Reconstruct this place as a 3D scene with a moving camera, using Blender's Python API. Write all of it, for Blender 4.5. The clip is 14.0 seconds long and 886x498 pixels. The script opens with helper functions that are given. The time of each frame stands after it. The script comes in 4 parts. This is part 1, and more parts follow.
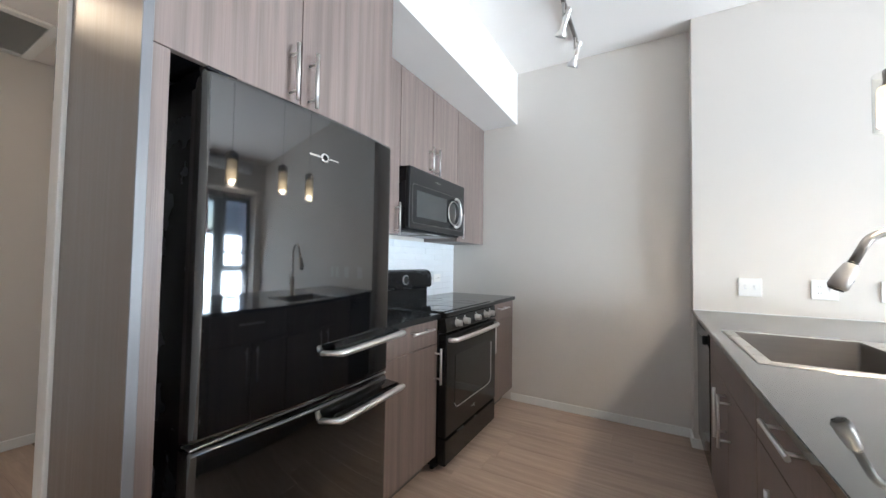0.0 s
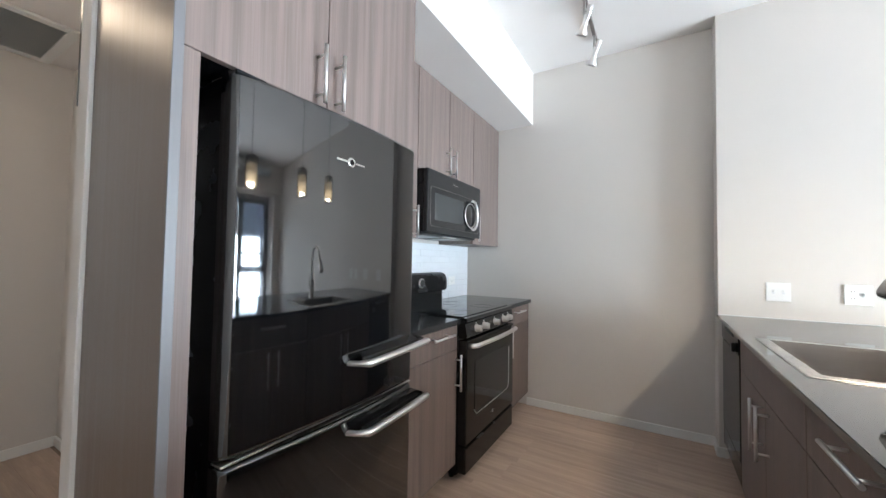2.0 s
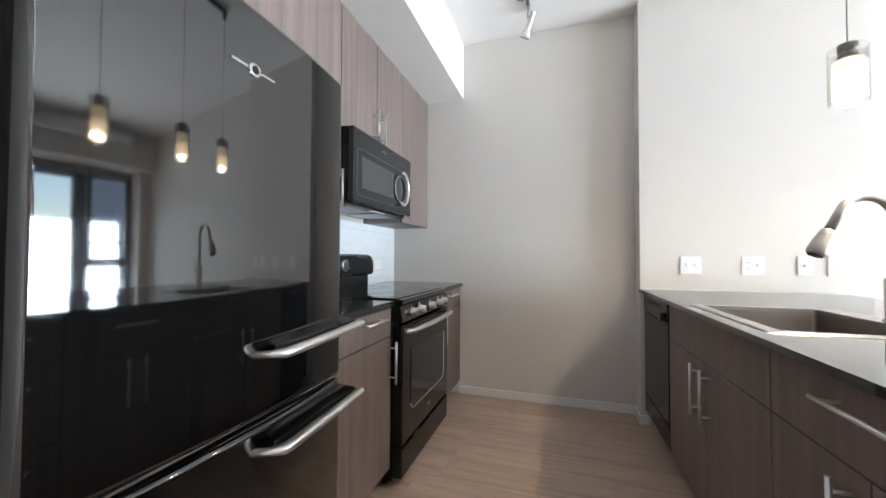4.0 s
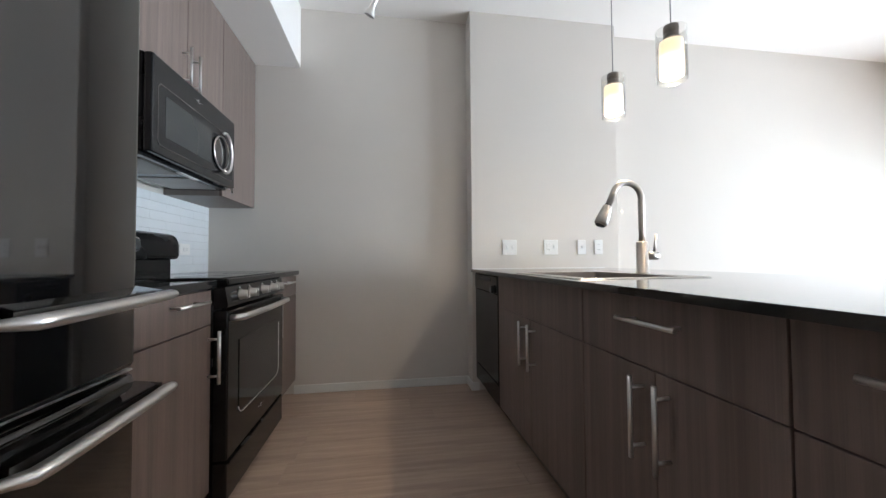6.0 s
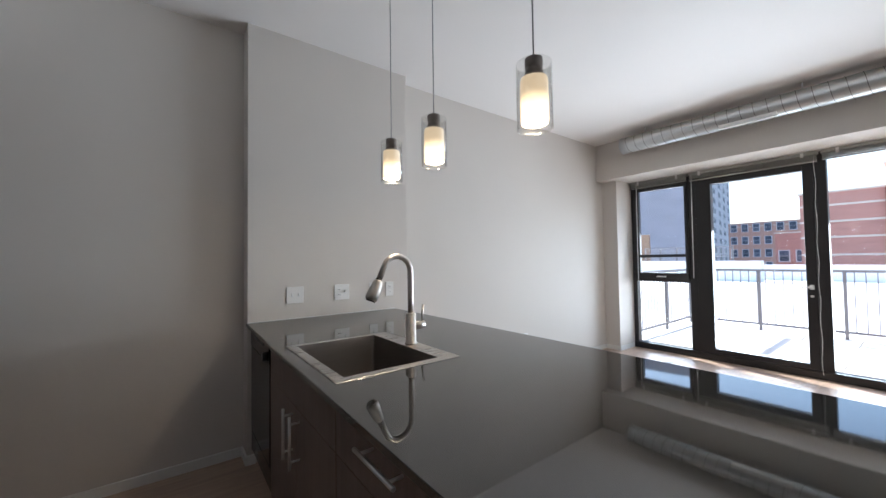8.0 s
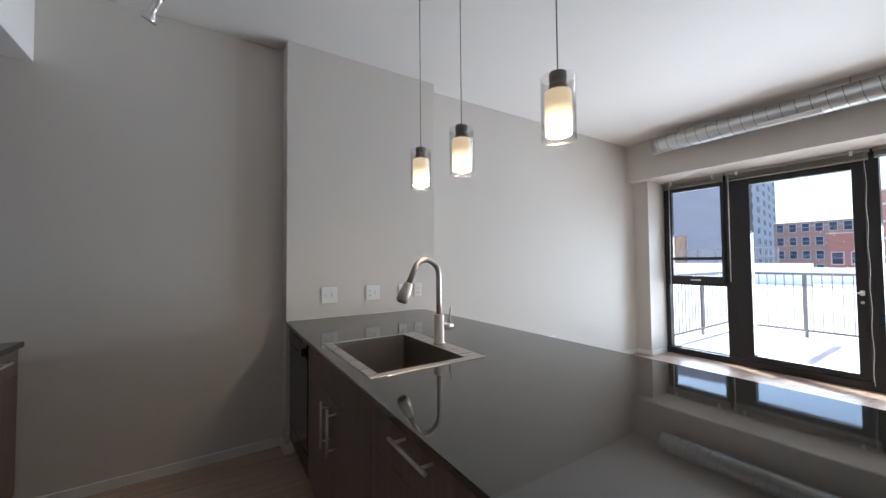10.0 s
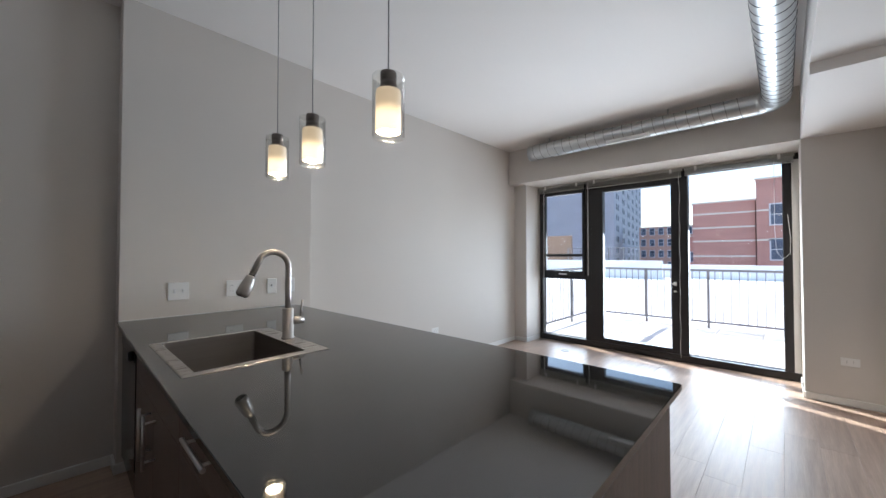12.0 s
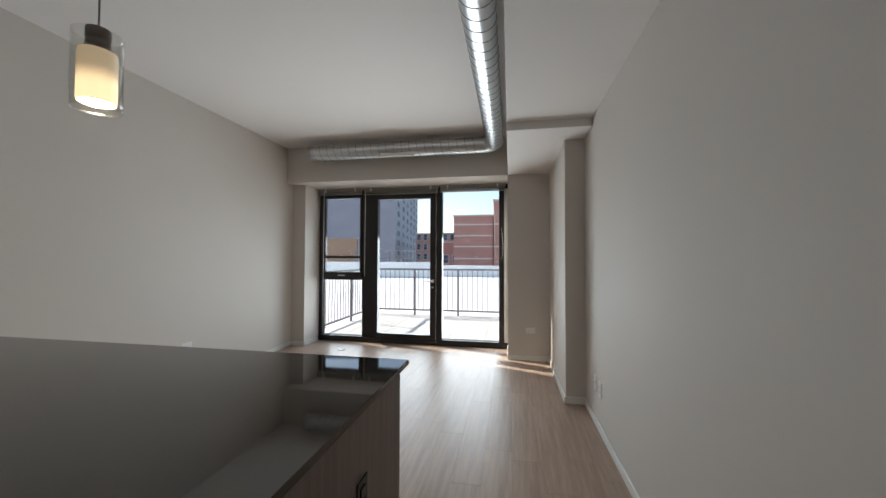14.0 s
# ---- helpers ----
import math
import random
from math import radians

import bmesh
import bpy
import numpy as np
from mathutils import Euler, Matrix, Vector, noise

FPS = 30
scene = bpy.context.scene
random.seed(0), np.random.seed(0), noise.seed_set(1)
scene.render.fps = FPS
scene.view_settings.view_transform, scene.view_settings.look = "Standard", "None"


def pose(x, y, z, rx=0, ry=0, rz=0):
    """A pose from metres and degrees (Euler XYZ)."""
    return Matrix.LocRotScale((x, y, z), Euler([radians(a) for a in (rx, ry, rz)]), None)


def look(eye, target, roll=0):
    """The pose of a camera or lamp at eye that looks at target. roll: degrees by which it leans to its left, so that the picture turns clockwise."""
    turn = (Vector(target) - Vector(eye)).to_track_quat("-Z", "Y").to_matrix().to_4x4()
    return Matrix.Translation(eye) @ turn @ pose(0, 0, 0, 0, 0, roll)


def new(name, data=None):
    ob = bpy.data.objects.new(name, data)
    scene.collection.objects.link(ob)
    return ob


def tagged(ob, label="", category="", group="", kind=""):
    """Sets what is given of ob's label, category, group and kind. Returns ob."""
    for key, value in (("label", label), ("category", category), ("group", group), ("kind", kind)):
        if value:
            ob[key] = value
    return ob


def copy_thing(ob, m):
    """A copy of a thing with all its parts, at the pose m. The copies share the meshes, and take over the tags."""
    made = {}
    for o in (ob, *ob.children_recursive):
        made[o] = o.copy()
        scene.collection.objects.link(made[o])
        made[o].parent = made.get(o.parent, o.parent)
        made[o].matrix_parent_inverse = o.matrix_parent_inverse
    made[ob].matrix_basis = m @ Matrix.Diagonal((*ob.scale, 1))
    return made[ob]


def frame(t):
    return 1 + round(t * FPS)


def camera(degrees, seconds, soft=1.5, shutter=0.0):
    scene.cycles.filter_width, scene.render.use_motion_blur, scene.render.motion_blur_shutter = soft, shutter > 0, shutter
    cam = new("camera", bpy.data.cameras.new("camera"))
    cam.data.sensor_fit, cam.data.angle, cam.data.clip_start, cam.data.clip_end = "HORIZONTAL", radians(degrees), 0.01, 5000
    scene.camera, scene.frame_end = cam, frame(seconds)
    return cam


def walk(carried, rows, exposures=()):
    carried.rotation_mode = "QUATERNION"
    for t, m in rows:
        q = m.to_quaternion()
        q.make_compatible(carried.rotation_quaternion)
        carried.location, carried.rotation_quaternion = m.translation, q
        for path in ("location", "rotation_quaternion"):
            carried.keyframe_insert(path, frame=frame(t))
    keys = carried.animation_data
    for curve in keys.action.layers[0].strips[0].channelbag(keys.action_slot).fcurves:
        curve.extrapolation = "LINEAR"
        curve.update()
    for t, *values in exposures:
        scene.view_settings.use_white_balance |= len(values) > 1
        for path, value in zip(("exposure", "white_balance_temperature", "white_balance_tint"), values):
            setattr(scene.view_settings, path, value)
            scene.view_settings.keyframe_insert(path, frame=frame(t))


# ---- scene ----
cam = camera(101.7, 14.0)
PATH = [
    (0, (0.115, 0.175, 1.212), (-0.878, 1.91, 1.282), 0.9),
    (0.5, (0.114, 0.181, 1.257), (-0.886, 1.912, 1.323), 0.8),
    (1, (0.112, 0.172, 1.28), (-0.902, 1.895, 1.345), 0.9),
    (1.5, (0.076, 0.174, 1.259), (-0.94, 1.895, 1.327), 0.8),
    (2, (0.026, 0.168, 1.237), (-0.994, 1.888, 1.304), 0.9),
    (4.5, (-0.205, 0.43, 1.097), (-0.568, 2.396, 1.153), 0.1),
    (5, (-0.243, 0.461, 1.071), (-0.326, 2.458, 1.14), -0.0),
    (5.5, (-0.302, 0.46, 1.038), (-0.151, 2.453, 1.099), -0.1),
    (6, (-0.27, 0.452, 0.988), (0.036, 2.427, 1.047), -0.4),
    (6.5, (-0.208, 0.435, 0.969), (0.385, 2.344, 1.022), -0.6),
    (7, (-0.126, 0.428, 1.077), (0.746, 2.227, 1.122), -0.5),
    (7.5, (-0.068, 0.436, 1.217), (1.022, 2.111, 1.275), -1.0),
    (8, (-0.027, 0.468, 1.315), (1.174, 2.066, 1.374), -0.8),
    (8.5, (-0.059, 0.454, 1.348), (1.129, 2.061, 1.414), -0.8),
    (9, (-0.079, 0.43, 1.348), (1.029, 2.093, 1.413), -0.6),
    (11.5, (-0.019, 0.301, 1.301), (1.054, 1.988, 1.364), -0.5),
    (12, (0.126, 0.196, 1.316), (1.58, 1.569, 1.354), 0.0),
    (12.5, (0.237, 0.081, 1.314), (1.993, 1.038, 1.353), -0.1),
    (13, (0.264, 0.043, 1.307), (2.167, 0.656, 1.346), 0.0),
    (13.5, (0.198, 0.039, 1.3), (2.15, 0.473, 1.352), 0.2),
    (14, (0.091, 0.042, 1.312), (2.057, 0.407, 1.363), 0.2),
]
EXPOSURES = [(0, 3.27, 6050, 11), (2, 3.27, 6050, 11), (4.5, 3.19, 6170, 12), (5, 3.06, 6170, 12), (5.5, 2.82, 6170, 12), (6, 2.67, 6170, 12), (6.5, 2.51, 6170, 12), (7, 2.35, 6170, 14), (7.5, 1.83, 6170, 14), (9, 1.7, 6170, 14), (11.5, 1.74, 6170, 14), (12.5, 1.1, 6250, 14), (13, 1.07, 6450, 13), (14, 0.82, 6700, 12)]
walk(cam, [(t, look(eye, target, roll)) for t, eye, target, roll in PATH], EXPOSURES)

# ---- world and sun ----
SUN_DIR = Vector((-0.33, -0.92, -0.64)).normalized()      # the way the light travels
world = bpy.data.worlds.new("world")
scene.world = world
world.use_nodes = True
wn = world.node_tree
sky = wn.nodes.new("ShaderNodeTexSky")
sky.sky_type = "NISHITA"
sky.sun_disc = False
sky.sun_elevation = math.asin(-SUN_DIR.z)
sky.sun_rotation = math.atan2(-SUN_DIR.x, -SUN_DIR.y)
wn.links.new(sky.outputs[0], wn.nodes["Background"].inputs[0])
wn.nodes["Background"].inputs[1].default_value = 0.15
sun_data = bpy.data.lights.new("sun", "SUN")
sun_data.energy, sun_data.angle, sun_data.color = 5.0, radians(0.5), (1.0, 0.95, 0.88)
sun = new("sun", sun_data)
sky_data = bpy.data.lights.new("window_skylight", "AREA")
sky_data.shape, sky_data.size, sky_data.size_y = "RECTANGLE", 2.7, 1.55
sky_data.energy, sky_data.color = 35.0, (0.80, 0.905, 1.0)
sky_data.spread = radians(112)
skylight = new("window_skylight", sky_data)
skylight.matrix_world = look((5.60, 1.55, 0.87), (0, 1.55, 1.5))
sun.matrix_world = look((0, 0, 30), Vector((0, 0, 30)) + SUN_DIR)


# ---- materials ----
def material(name, color, rough=0.5, metal=0.0, vary=0.06, scale=(6, 6, 6), bump=0.0, bump_scale=(120, 120, 120),
             rough_vary=0.05, random_value=0.0, island=False, coat=0.0, spec=0.5, second=None, detail=4.0):
    """Principled surface with colour variation at two scales, roughness variation and fine relief."""
    m = bpy.data.materials.new(name)
    m.use_nodes = True
    t = m.node_tree
    b = t.nodes["Principled BSDF"]
    co = t.nodes.new("ShaderNodeTexCoord")

    def noise_tex(sc, det):
        mp = t.nodes.new("ShaderNodeMapping")
        mp.inputs["Scale"].default_value = sc
        n = t.nodes.new("ShaderNodeTexNoise")
        n.inputs["Scale"].default_value = 1.0
        n.inputs["Detail"].default_value = det
        t.links.new(co.outputs["Object"], mp.inputs[0])
        t.links.new(mp.outputs[0], n.inputs[0])
        return n
    big, fine = noise_tex(scale, detail), noise_tex(bump_scale, 3.0)
    add = t.nodes.new("ShaderNodeMath")
    add.operation = "MULTIPLY_ADD"
    t.links.new(fine.outputs[0], add.inputs[0])
    add.inputs[1].default_value = 0.35
    t.links.new(big.outputs[0], add.inputs[2])
    ramp = t.nodes.new("ShaderNodeMapRange")
    ramp.inputs[1].default_value, ramp.inputs[2].default_value = 0.40, 0.95
    ramp.inputs[3].default_value, ramp.inputs[4].default_value = 1 - vary, 1 + vary
    t.links.new(add.outputs[0], ramp.inputs[0])
    value = ramp.outputs[0]
    if random_value:
        if island:
            src = t.nodes.new("ShaderNodeNewGeometry").outputs["Random Per Island"]
        else:
            src = t.nodes.new("ShaderNodeObjectInfo").outputs["Random"]
        rr = t.nodes.new("ShaderNodeMapRange")
        rr.inputs[3].default_value, rr.inputs[4].default_value = 1 - random_value, 1 + random_value
        t.links.new(src, rr.inputs[0])
        mu = t.nodes.new("ShaderNodeMath")
        mu.operation = "MULTIPLY"
        t.links.new(value, mu.inputs[0])
        t.links.new(rr.outputs[0], mu.inputs[1])
        value = mu.outputs[0]
    if second:
        mixc = t.nodes.new("ShaderNodeMix")
        mixc.data_type = "RGBA"
        mixc.inputs["A"].default_value, mixc.inputs["B"].default_value = (*second, 1), (*color, 1)
        sharp = t.nodes.new("ShaderNodeMapRange")
        sharp.inputs[1].default_value, sharp.inputs[2].default_value = 0.5, 0.8
        t.links.new(add.outputs[0], sharp.inputs[0])
        t.links.new(sharp.outputs[0], mixc.inputs["Factor"])
        base = mixc.outputs["Result"]
    else:
        rgb = t.nodes.new("ShaderNodeRGB")
        rgb.outputs[0].default_value = (*color, 1)
        base = rgb.outputs[0]
    sc = t.nodes.new("ShaderNodeVectorMath")
    sc.operation = "SCALE"
    t.links.new(base, sc.inputs[0])
    t.links.new(value, sc.inputs["Scale"])
    t.links.new(sc.outputs[0], b.inputs["Base Color"])
    rv = t.nodes.new("ShaderNodeMapRange")
    rv.inputs[1].default_value, rv.inputs[2].default_value = 0.3, 0.7
    rv.inputs[3].default_value, rv.inputs[4].default_value = max(0.0, rough - rough_vary), min(1.0, rough + rough_vary)
    t.links.new(big.outputs[0], rv.inputs[0])
    t.links.new(rv.outputs[0], b.inputs["Roughness"])
    b.inputs["Metallic"].default_value = metal
    b.inputs["Coat Weight"].default_value = coat
    b.inputs["Specular IOR Level"].default_value = spec
    if bump:
        bp = t.nodes.new("ShaderNodeBump")
        bp.inputs["Strength"].default_value = bump
        bp.inputs["Distance"].default_value = 0.002
        t.links.new(fine.outputs[0], bp.inputs["Height"])
        t.links.new(bp.outputs[0], b.inputs["Normal"])
    return m


def pane_material(name, tint=(0.96, 0.98, 0.97), gloss=0.03):
    m = bpy.data.materials.new(name)
    m.use_nodes = True
    t = m.node_tree
    out = t.nodes["Material Output"]
    clear = t.nodes.new("ShaderNodeBsdfTransparent")
    clear.inputs[0].default_value = (*tint, 1)
    shine = t.nodes.new("ShaderNodeBsdfGlossy")
    shine.inputs["Roughness"].default_value = gloss
    facing = t.nodes.new("ShaderNodeLayerWeight")
    power = t.nodes.new("ShaderNodeMath")
    power.operation = "POWER"
    power.inputs[1].default_value = 5.0
    t.links.new(facing.outputs["Facing"], power.inputs[0])
    fr = t.nodes.new("ShaderNodeMath")
    fr.operation = "MULTIPLY_ADD"
    fr.inputs[1].default_value, fr.inputs[2].default_value = 0.7, 0.025
    t.links.new(power.outputs[0], fr.inputs[0])
    mix = t.nodes.new("ShaderNodeMixShader")
    t.links.new(fr.outputs[0], mix.inputs[0])
    t.links.new(clear.outputs[0], mix.inputs[1])
    t.links.new(shine.outputs[0], mix.inputs[2])
    t.links.new(mix.outputs[0], out.inputs[0])
    return m


def glow_material(name, color, strength, base=(0.8, 0.8, 0.8)):
    m = bpy.data.materials.new(name)
    m.use_nodes = True
    b = m.node_tree.nodes["Principled BSDF"]
    b.inputs["Base Color"].default_value = (*base, 1)
    b.inputs["Emission Color"].default_value = (*color, 1)
    b.inputs["Emission Strength"].default_value = strength
    b.inputs["Roughness"].default_value = 0.4
    return m


WALL = material("painted_wall", (0.656, 0.612, 0.568), 0.72, spec=0.28, vary=0.02, scale=(1.2, 1.2, 1.2), bump=0.12, bump_scale=(160, 160, 160))
CEIL = material("ceiling_paint", (0.84, 0.80, 0.77), 0.8, vary=0.015, scale=(1, 1, 1), bump=0.15, bump_scale=(140, 140, 140))
TRIM = material("white_trim", (0.78, 0.77, 0.74), 0.4, vary=0.03, bump=0.05)
WOOD_V = material("laminate_vertical_grain", (0.222, 0.168, 0.148), 0.44, vary=0.11, spec=0.3, scale=(34, 34, 0.9), bump=0.30,
                  bump_scale=(420, 420, 5), second=(0.174, 0.132, 0.116), random_value=0.04, detail=5)
WOOD_EDGE = material("laminate_edge", (0.24, 0.20, 0.18), 0.45, vary=0.12, scale=(30, 30, 2), bump=0.2, bump_scale=(250, 250, 6))
EDGE_G = material("grey_edge_band", (0.17, 0.165, 0.17), 0.4, 0.0, vary=0.05, scale=(30, 30, 2))
CARCASS = material("cabinet_carcass", (0.10, 0.085, 0.078), 0.55, vary=0.1)
PLANK = material("floor_plank", (0.50, 0.375, 0.295), 0.38, vary=0.10, spec=0.2, scale=(1.6, 26, 4), bump=0.22, bump_scale=(9, 210, 60),
                 second=(0.415, 0.305, 0.236), random_value=0.06, rough_vary=0.08, detail=5)
SUBFLOOR = material("floor_joint", (0.20, 0.15, 0.11), 0.8)
STONE = material("dark_quartz", (0.034, 0.034, 0.033), 0.035, vary=0.12, scale=(230, 230, 230), bump=0.0, bump_scale=(500, 500, 500), rough_vary=0.005, detail=2, spec=0.75)
STONE_B = material("black_granite", (0.022, 0.022, 0.023), 0.10, vary=0.5, scale=(160, 160, 160), bump_scale=(420, 420, 420), rough_vary=0.03)
BLACK = material("black_enamel", (0.004, 0.004, 0.0045), 0.045, vary=0.1, scale=(3, 3, 3), rough_vary=0.01, spec=0.9, coat=0.4)
RANGE_B = material("black_range_enamel", (0.007, 0.007, 0.0075), 0.13, vary=0.1, scale=(3, 3, 3), rough_vary=0.03, spec=0.35)
BLACK_M = material("black_plastic", (0.006, 0.006, 0.007), 0.26, spec=0.25, vary=0.15, bump=0.1, bump_scale=(300, 300, 300))
CHARCOAL = material("charcoal_enamel", (0.014, 0.014, 0.015), 0.2, vary=0.06, spec=0.45)
BLACK_G = material("black_glass", (0.012, 0.013, 0.013), 0.035, vary=0.05, rough_vary=0.01)
GREY_G = material("smoked_glass", (0.045, 0.047, 0.047), 0.08, vary=0.05, rough_vary=0.02)
STEEL = material("brushed_steel", (0.60, 0.59, 0.57), 0.27, 1.0, vary=0.06, scale=(4, 4, 90), bump=0.05, bump_scale=(20, 20, 600), rough_vary=0.06)
STEEL_H = material("satin_nickel", (0.76, 0.74, 0.72), 0.36, 1.0, vary=0.05, scale=(40, 40, 40), rough_vary=0.05)
NICKEL_D = material("dark_brushed_nickel", (0.23, 0.20, 0.185), 0.36, 0.9, vary=0.08, scale=(8, 8, 200), rough_vary=0.05)
FAUCET_M = material("brushed_faucet_nickel", (0.50, 0.465, 0.43), 0.40, 1.0, vary=0.05, scale=(40, 40, 40), rough_vary=0.05)
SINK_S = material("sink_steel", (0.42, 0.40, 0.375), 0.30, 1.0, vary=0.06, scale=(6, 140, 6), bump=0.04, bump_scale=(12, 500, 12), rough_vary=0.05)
# sink steel at half tone: the bowl's inner shade is put into the colour
STEEL_DIM = material("dimmed_steel", (0.22, 0.20, 0.185), 0.38, 1.0, vary=0.06, scale=(6, 6, 140), bump=0.04, bump_scale=(12, 12, 500), rough_vary=0.05)
PANEL_S = material("sheeny_laminate", (0.165, 0.124, 0.104), 0.36, 0.15, vary=0.12, scale=(60, 60, 1.2), bump=0.15, bump_scale=(500, 500, 4), rough_vary=0.06)
GALV = material("galvanised_steel", (0.60, 0.62, 0.63), 0.36, 1.0, vary=0.05, scale=(9, 9, 9), bump=0.0, rough_vary=0.02)
SEAM = material("duct_seam", (0.10, 0.10, 0.105), 0.5, 1.0, vary=0.05)
FRAME_B = material("bronze_aluminium", (0.020, 0.018, 0.018), 0.38, 0.2, vary=0.12, bump=0.06, bump_scale=(250, 250, 250))
PLASTIC_W = material("white_plastic", (0.80, 0.79, 0.77), 0.35, vary=0.02)
SLOT = material("dark_slot", (0.03, 0.03, 0.03), 0.6)
BLIND = material("blind_slats", (0.36, 0.35, 0.32), 0.5, vary=0.05, scale=(20, 3, 20))
TILE_M = material("white_glazed_tile", (0.78, 0.80, 0.82), 0.10, vary=0.03, scale=(9, 9, 9), bump=0.05, bump_scale=(30, 30, 30), random_value=0.015)
GROUT = material("grout", (0.70, 0.71, 0.72), 0.9, vary=0.05)
CORD = material("grey_cord", (0.30, 0.29, 0.28), 0.5)
GLASS = pane_material("window_glass")
SHADE_CLEAR = pane_material("clear_shade_glass", (0.94, 0.94, 0.93), 0.02)
OPAL = glow_material("opal_glass_lit", (1.0, 0.74, 0.42), 1.0, (0.85, 0.82, 0.76))
ot = OPAL.node_tree
oc, os_, orr = ot.nodes.new("ShaderNodeTexCoord"), ot.nodes.new("ShaderNodeSeparateXYZ"), ot.nodes.new("ShaderNodeMapRange")
orr.interpolation_type = "SMOOTHSTEP"
orr.inputs[1].default_value, orr.inputs[2].default_value = 1.803, 1.865
orr.inputs[3].default_value, orr.inputs[4].default_value = 0.78, 0.19
ot.links.new(oc.outputs["Object"], os_.inputs[0])
ot.links.new(os_.outputs["Z"], orr.inputs[0])
ot.links.new(orr.outputs[0], ot.nodes["Principled BSDF"].inputs["Emission Strength"])
BULB = glow_material("bulb_lit", (1.0, 0.80, 0.56), 64.0)
HALL_DOME = glow_material("opal_dome_lit", (1.0, 0.78, 0.54), 1.6, (0.85, 0.82, 0.76))
TERRACE = material("pale_terrace_paver", (0.62, 0.60, 0.57), 0.8, vary=0.12, scale=(1.5, 1.5, 1.5), bump=0.3, bump_scale=(40, 40, 40), random_value=0.05)
ROOF_W = material("white_roof_membrane", (0.74, 0.75, 0.76), 0.7, vary=0.06, scale=(0.3, 0.3, 0.3), bump=0.1)
RAIL = material("grey_railing_paint", (0.22, 0.21, 0.22), 0.45, vary=0.08)
BRICK = material("red_brick_far", (0.44, 0.225, 0.195), 0.85, vary=0.14, scale=(0.7, 0.7, 3.5), bump=0.3, bump_scale=(4, 4, 14))
BRICK_2 = material("brown_brick_far", (0.48, 0.28, 0.23), 0.85, vary=0.14, scale=(0.6, 0.6, 3.0))
STONE_F = material("limestone_band", (0.62, 0.55, 0.50), 0.8, vary=0.08)
GREY_B = material("grey_facade", (0.44, 0.43, 0.49), 0.8, vary=0.10, scale=(0.2, 0.2, 0.6))
WIN_F = material("far_window_glass", (0.085, 0.10, 0.14), 0.6, spec=0.1, vary=0.25, scale=(0.4, 0.4, 0.4), random_value=0.25)
WIN_FR = material("far_window_frame", (0.55, 0.55, 0.60), 0.5)
ASPHALT = material("asphalt", (0.055, 0.055, 0.058), 0.9, vary=0.25, scale=(0.1, 0.1, 0.1))
FENCE_W = material("cedar_screen", (0.26, 0.17, 0.12), 0.8, vary=0.2, scale=(2, 2, 20))


# ---- mesh helpers ----
def box(bm, x0, x1, y0, y1, z0, z1, bevel=0.0, seg=2):
    """Adds a box, with rounded edges where bevel is given."""
    c = [(x, y, z) for x in (x0, x1) for y in (y0, y1) for z in (z0, z1)]
    v = [bm.verts.new(p) for p in c]
    fs = [(0, 1, 3, 2), (4, 6, 7, 5), (0, 4, 5, 1), (2, 3, 7, 6), (0, 2, 6, 4), (1, 5, 7, 3)]
    faces = [bm.faces.new([v[i] for i in f]) for f in fs]
    if bevel:
        edges = list({e for f in faces for e in f.edges})
        bmesh.ops.bevel(bm, geom=edges, offset=bevel, segments=seg, affect="EDGES", profile=0.5)
    return bm


def a_box(*a, **k):
    return box(bmesh.new(), *a, **k)


def tube(points, r, sides=12, caps=True, bm=None, flat=1.0):
    """A round bar swept along points; r is one radius or one a point; flat squeezes it across its second axis."""
    bm = bm or bmesh.new()
    pts = [Vector(p) for p in points]
    rings, side = [], None
    for i, p in enumerate(pts):
        d = ((pts[min(i + 1, len(pts) - 1)] - p).normalized() + (p - pts[max(i - 1, 0)]).normalized())
        d = d.normalized() if d.length > 1e-6 else Vector((0, 0, 1))
        if side is None:
            side = d.cross(Vector((0, 0, 1)))
            side = side.normalized() if side.length > 1e-3 else Vector((1, 0, 0))
        side = (side - d * side.dot(d)).normalized()
        up = side.cross(d)
        rad = r[i] if isinstance(r, (list, tuple)) else r
        rings.append([bm.verts.new(p + side * (math.cos(a) * rad) + up * (math.sin(a) * rad * flat))
                      for a in [2 * math.pi * k / sides for k in range(sides)]])
    for a, b in zip(rings, rings[1:]):
        for k in range(sides):
            f = bm.faces.new((a[k], a[(k + 1) % sides], b[(k + 1) % sides], b[k]))
            f.smooth = True
    if caps:
        bm.faces.new(rings[0][::-1])
        bm.faces.new(rings[-1])
    return bm


def lathe(profile, cx, cy, sides=24, bm=None, axis="z", caps=True):
    """A turned shape. profile: rows of (radius, height) along axis."""
    bm = bm or bmesh.new()
    rings = []
    for r, h in profile:
        ring = []
        for k in range(sides):
            a = 2 * math.pi * k / sides
            if axis == "z":
                p = (cx + r * math.cos(a), cy + r * math.sin(a), h)
            elif axis == "x":
                p = (h, cx + r * math.cos(a), cy + r * math.sin(a))
            else:
                p = (cx + r * math.cos(a), h, cy + r * math.sin(a))
            ring.append(bm.verts.new(p))
        rings.append(ring)
    for a, b in zip(rings, rings[1:]):
        for k in range(sides):
            f = bm.faces.new((a[k], a[(k + 1) % sides], b[(k + 1) % sides], b[k]))
            f.smooth = True
    if caps:
        bm.faces.new(rings[0][::-1])
        bm.faces.new(rings[-1])
    return bm


